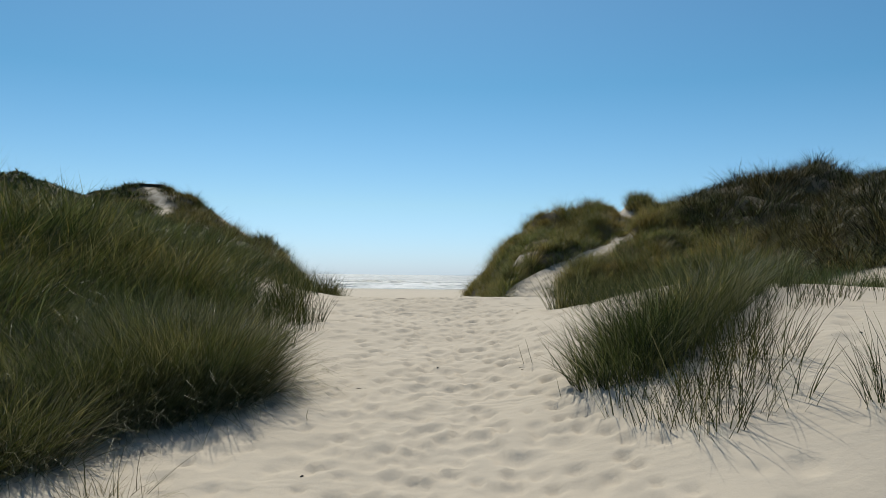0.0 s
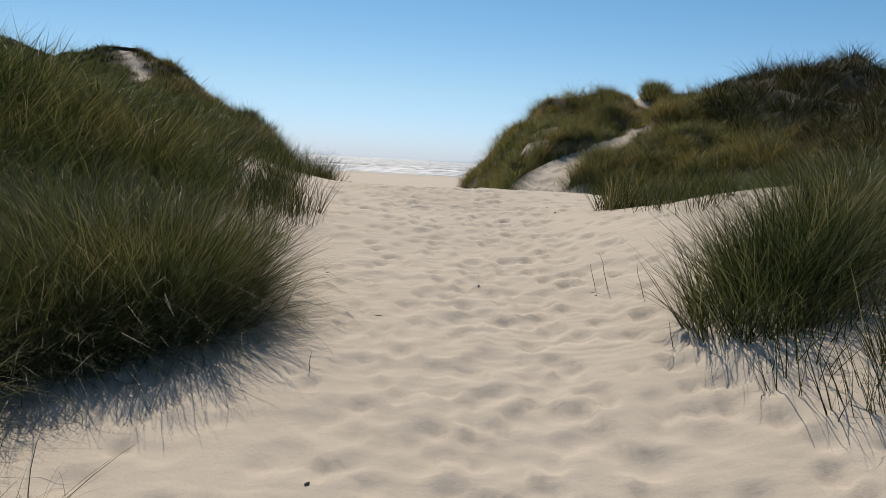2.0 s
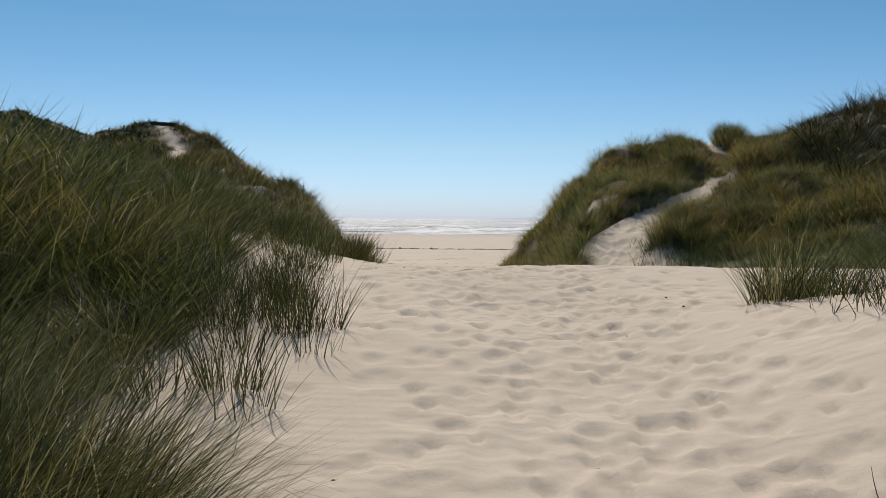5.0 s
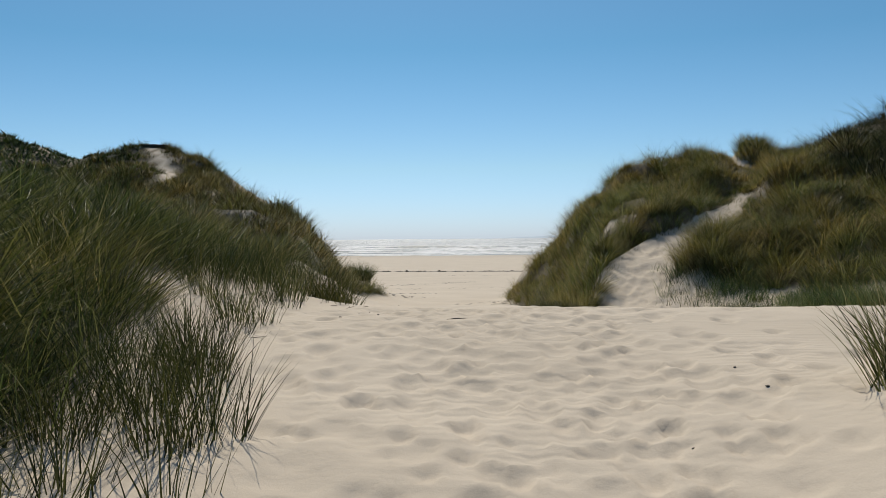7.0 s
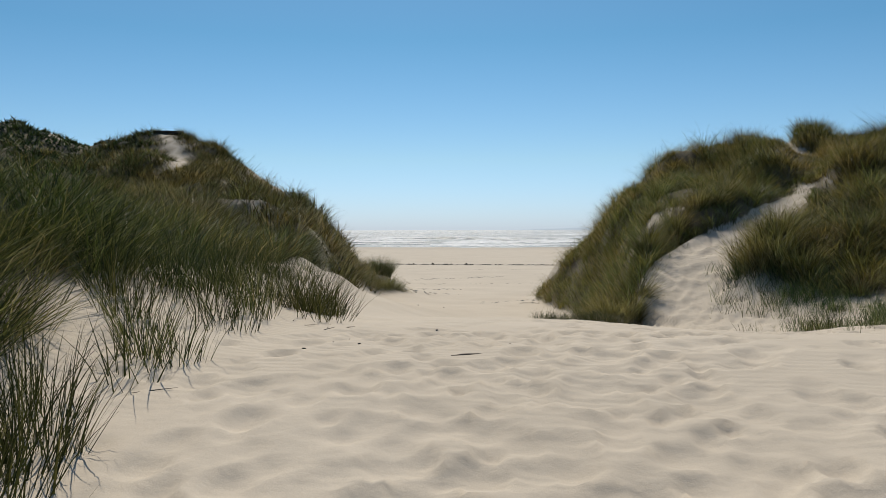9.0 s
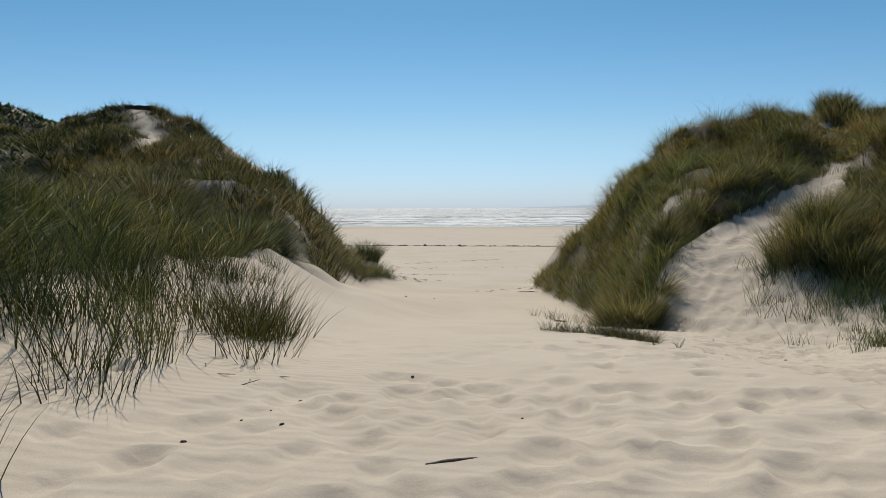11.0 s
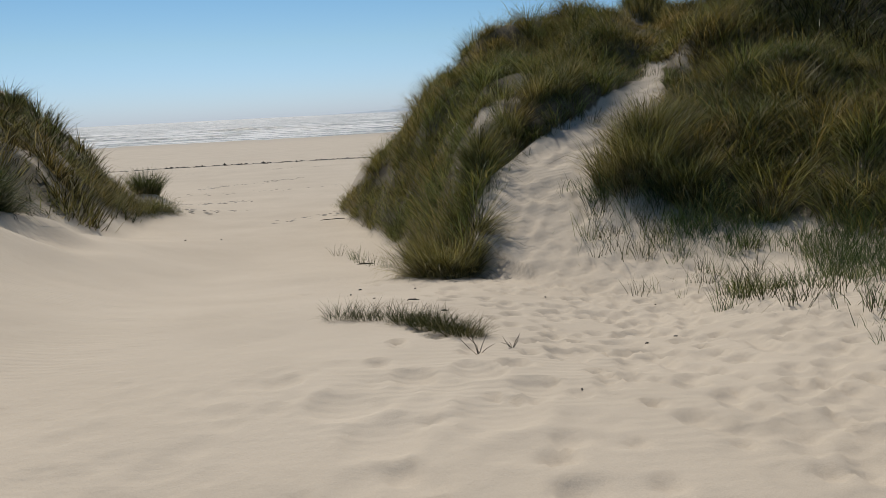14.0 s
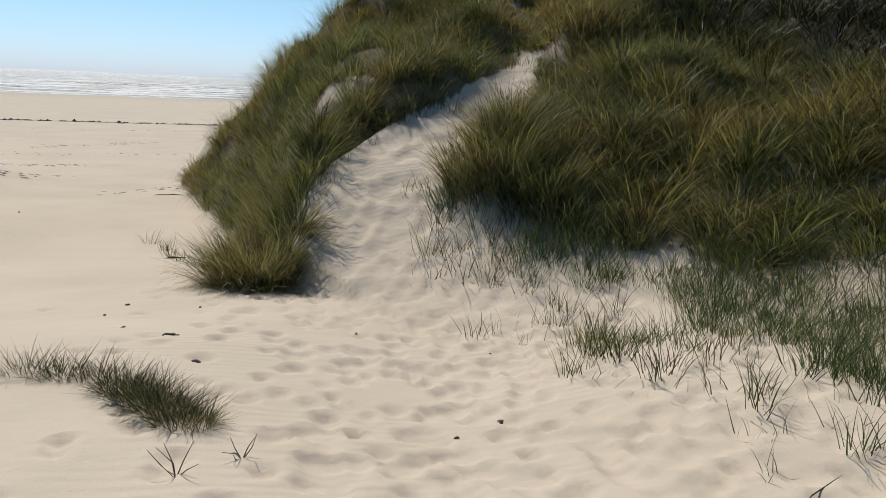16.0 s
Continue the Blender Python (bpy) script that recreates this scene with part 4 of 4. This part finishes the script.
stick("driftwood_stick", -1.02, 17.67, 0.29, 0.016, 28, "thin dark driftwood stick lying on the sand", 1)
stick("driftwood_stick", -0.15, 34.1, 0.42, 0.035, 12, "short dark piece of driftwood near the dune foot", 2)
stick("driftwood_stick", -1.2, 45.5, 0.9, 0.03, 5, "long dark driftwood branch on the beach sand", 3)
stick("driftwood_stick", 0.05, 25.9, 0.16, 0.022, 5, "dark stub of driftwood behind the grassy ledge", 4)
stick("driftwood_stick", 0.42, 26.6, 0.15, 0.025, -10, "dark stub of driftwood in the sand hollow", 5)
stick("dry_twig", 3.9, 22.4, 0.5, 0.004, 25, "thin dry twig lying on trodden sand", 6, 0.02, "twig")
stick("dry_twig", -0.65, 8.58, 0.20, 0.004, -15, "pale dry grass stalk lying on the sand", 7, 0.01, "twig")
stick("dry_twig", 1.27, 9.36, 0.24, 0.0035, -42, "dark bent grass stalk lying on the sand", 9, 0.01, "twig")
stick("dry_twig", 1.31, 9.25, 0.09, 0.0035, 20, "short dark grass stalk lying on the sand", 10, 0.004, "twig")
for k, (x, y, size, turn) in enumerate(((-3.2, 19.65, 0.14, -60), (-2.95, 19.4, 0.30, -28), (-2.66, 19.18, 0.16, 35), (-2.5, 19.45, 0.2, -40), (-2.7, 19.3, 0.14, -70))):
    stick("dry_twig", x, y, size, 0.004, turn, "bent dark marram stem trailing on the sand", 20 + k, 0.03, "twig")
stick("dry_twig", -3.0, 16.2, 0.3, 0.004, 20, "thin dry stalk lying on the sand", 8, 0.02, "twig")


def twig_bush(x, y, size, turn, seed):
    """A few dead branching stalks stuck in the sand."""
    r = np.random.default_rng(seed)
    thing = new("dead_twigs")
    thing.matrix_basis = pose(x, y, ground_at(x, y) - 0.02, 0, 0, turn)
    for k in range(6):
        a, tilt = r.uniform(0, 6.28), r.uniform(0.3, 1.1)
        tip = (size * math.sin(tilt) * math.cos(a), size * math.sin(tilt) * math.sin(a), size * math.cos(tilt) * float(r.uniform(0.6, 1.0)))
        mid = tuple(0.5 * c + float(r.normal(0, 0.05)) * size for c in tip)
        part("twig", tube([(0, 0, 0), mid, tip], (0.004, 0.003, 0.0015), 5), DRIFTWOOD, thing)
    return tagged(thing, "dead branching grass stalks standing in the sand", "twig")


twig_bush(0.72, 23.25, 0.22, 0, 3)
twig_bush(1.05, 23.5, 0.16, 60, 4)
twig_bush(2.35, 12.6, 0.2, 90, 5)
for k, (x, y, n) in enumerate(((3.9, 29.9, 26), (4.3, 29.6, 40), (4.6, 29.2, 40), (5.0, 28.9, 50), (3.6, 29.3, 18), (4.2, 28.9, 24), (4.0, 30.4, 30), (5.4, 28.5, 50), (3.8, 28.5, 14))):
    tussock(x, y, 0.4, 0.45, n, GREEN_GRASS if k % 2 else STEM_GRASS, "sparse green tuft in the sand before the dune", 0.15, 0.14, 0.6, 0.011, 0.1, seed=480 + k, group="sprigs before the dune")


def stalk(x, y, tall, lean, turn, seed):
    """A lone grass stalk with a bent shadow of a leaf."""
    r = np.random.default_rng(seed)
    pts = [(0.6 * lean * t * tall, 0.03 * t * float(r.normal()), t * tall) for t in np.linspace(0, 1, 5)]
    v, f = tube(pts, (0.0032, 0.003, 0.0026, 0.002, 0.001), 5)
    ob = mesh_object("grass_stalk", v, f, STEM_GRASS)
    ob.matrix_basis = pose(x, y, ground_at(x, y) - 0.02, 0, 0, turn)
    return tagged(ob, "single dark grass stalk standing in bare sand", "grass", "lone stalks")


for k, (x, y, h, l, a) in enumerate(((1.33, 9.5, 0.27, -0.5, 0), (1.43, 9.43, 0.33, -0.5, 5), (1.66, 8.95, 0.30, -0.5, -20), (1.6, 7.75, 0.22, -0.4, 0), (-1.6, 8.9, 0.34, 0.7, 0), (-1.5, 8.6, 0.40, 0.8, 20),
                                     (-1.0, 7.3, 0.14, 0.1, 0), (2.1, 6.3, 0.2, 0.5, 0), (3.2, 20.7, 0.26, 0.0, 0), (-2.0, 10.2, 0.3, 0.5, 0))):
    stalk(x, y, h, l, a, k)


def chip(x, y, size, seed, name="driftwood_chip", label="small dark bit of driftwood on the sand"):
    """A small weathered lump."""
    r = np.random.default_rng(seed)
    bm = bmesh.new()
    bmesh.ops.create_icosphere(bm, subdivisions=2, radius=1.0)
    for v in bm.verts:
        v.co *= 1 + float(r.normal(0, 0.12))
        v.co.x, v.co.y, v.co.z = v.co.x * size, v.co.y * size * 0.55, v.co.z * size * 0.4
    me = bpy.data.meshes.new(name)
    bm.to_mesh(me)
    bm.free()
    me.materials.append(WRACK)
    ob = new(name, me)
    ob.matrix_basis = pose(x, y, ground_at(x, y) + size * 0.2, 0, 0, float(r.uniform(0, 180)))
    return tagged(ob, label, "debris", "bits of debris")


for k, (x, y, s) in enumerate(((0.13, 10.33, 0.028), (0.21, 9.67, 0.022), (-1.35, 9.99, 0.018), (-0.72, 5.85, 0.025), (-2.47, 17.79, 0.025), (-2.33, 18.23, 0.014), (-2.08, 18.21, 0.022), (-2.25, 18.5, 0.012),
                               (-1.61, 19.93, 0.025), (-0.71, 18.61, 0.014), (2.85, 24.3, 0.05), (2.42, 23.95, 0.03), (2.2, 23.6, 0.025), (0.7, 25.56, 0.06), (-0.38, 28.05, 0.035), (-0.06, 27.1, 0.03),
                               (-0.25, 28.8, 0.04), (0.58, 28.57, 0.035), (-4.39, 40.74, 0.06), (-5.28, 40.0, 0.06), (1.23, 22.04, 0.014), (4.54, 7.43, 0.03), (1.52, 14.44, 0.025), (0.75, 13.37, 0.018), (1.46, 15.09, 0.02),
                               (-2.22, 18.98, 0.02), (3.17, 21.65, 0.02), (1.9, 25.8, 0.02), (3.4, 26.2, 0.02), (2.2, 27.0, 0.018))):
    chip(x, y, 0.75 * s, 300 + k)


def wrack_line():
    """Dried weed left by the tide: one dark line, and thinner drifts nearer the dunes."""
    r = np.random.default_rng(9)
    lumps = []
    for x in np.arange(-75, 60, 0.22):       # the tide line
        if value_noise(x, 0.0, 1.6) > 0.2:
            lumps.append((x, 88.5 + 1.8 * value_noise(x, 3.0, 9.0) + r.normal(0, 0.25), r.uniform(0.16, 0.42), r.uniform(0.05, 0.14)))
    for x0, x1, y0, y1, n in ((-9.0, -5.5, 54.6, 56.0, 60), (-10.0, -4.0, 65.0, 69.5, 80), (-13.0, 0.0, 60.5, 62.5, 36), (-20.0, 10.0, 79.0, 82.0, 40), (-3.5, -0.8, 46.0, 48.0, 26), (-8.0, -5.5, 49.0, 51.0, 25)):
        for k in range(n):
            t = r.random()
            lumps.append((x0 + (x1 - x0) * t + r.normal(0, 0.2), y0 + (y1 - y0) * t + r.normal(0, 0.35), r.uniform(0.08, 0.26), r.uniform(0.01, 0.03)))
    base = np.array([(1, 0, 0), (0.4, 0.9, 0), (-0.5, 0.8, 0), (-1, 0.1, 0), (-0.4, -0.9, 0), (0.6, -0.8, 0), (0.1, 0.1, 1)], float)
    verts, tris = [], []
    for i, (x, y, w, h) in enumerate(lumps):
        p = base * (1 + r.normal(0, 0.25, base.shape)) * (w, w * 0.5, h)
        p += (x, y, ground_at(x, y) - 0.01)
        verts.append(p)
        tris += [(7 * i + k, 7 * i + (k + 1) % 6, 7 * i + 6) for k in range(6)]
    tagged(mesh_object("seaweed_wrack", np.concatenate(verts), [np.array(tris)], WRACK, False), "broken line of dark dried seaweed left by the tide", "seaweed", kind="stuff")


wrack_line()


def surf_line(y, x0, x1, thick, seed):
    """A low broken roll of white water."""
    r = np.random.default_rng(seed)
    xs = np.arange(x0, x1, 1.2)
    mid = y + 5 * value_noise(xs, xs * 0 + y, 35) + 2 * value_noise(xs, xs * 0 + y, 9)
    w = thick * np.maximum(0.0, value_noise(xs, xs * 0 + seed * 7.0, 14) * 1.5 - 0.25) * (0.7 + 0.6 * value_noise(xs, xs * 0 + seed, 2.5))
    verts, quads, n = [], [], len(xs)
    for f, h in ((-1.0, 0.0), (-0.4, 0.22), (0.3, 0.26), (1.0, 0.0)):
        verts += [(x, m + f * k, -1.88 + h * min(1.0, k) + 0.04 * float(r.normal())) for x, m, k in zip(xs, mid, w)]
    for k in range(3):
        quads += [(k * n + i, k * n + i + 1, (k + 1) * n + i + 1, (k + 1) * n + i) for i in range(n - 1)]
    return tagged(mesh_object("surf_line", np.array(verts), [np.array(quads)], FOAM), "broken roll of white foam on the shallow sea", "surf", "surf lines", "structure")


for k, (y, w) in enumerate(((186, 1.2), (203, 2.2), (225, 2.6), (251, 3.0), (284, 3.2), (325, 3.6), (380, 4.0))):
    surf_line(y, -160, 160, w, k)
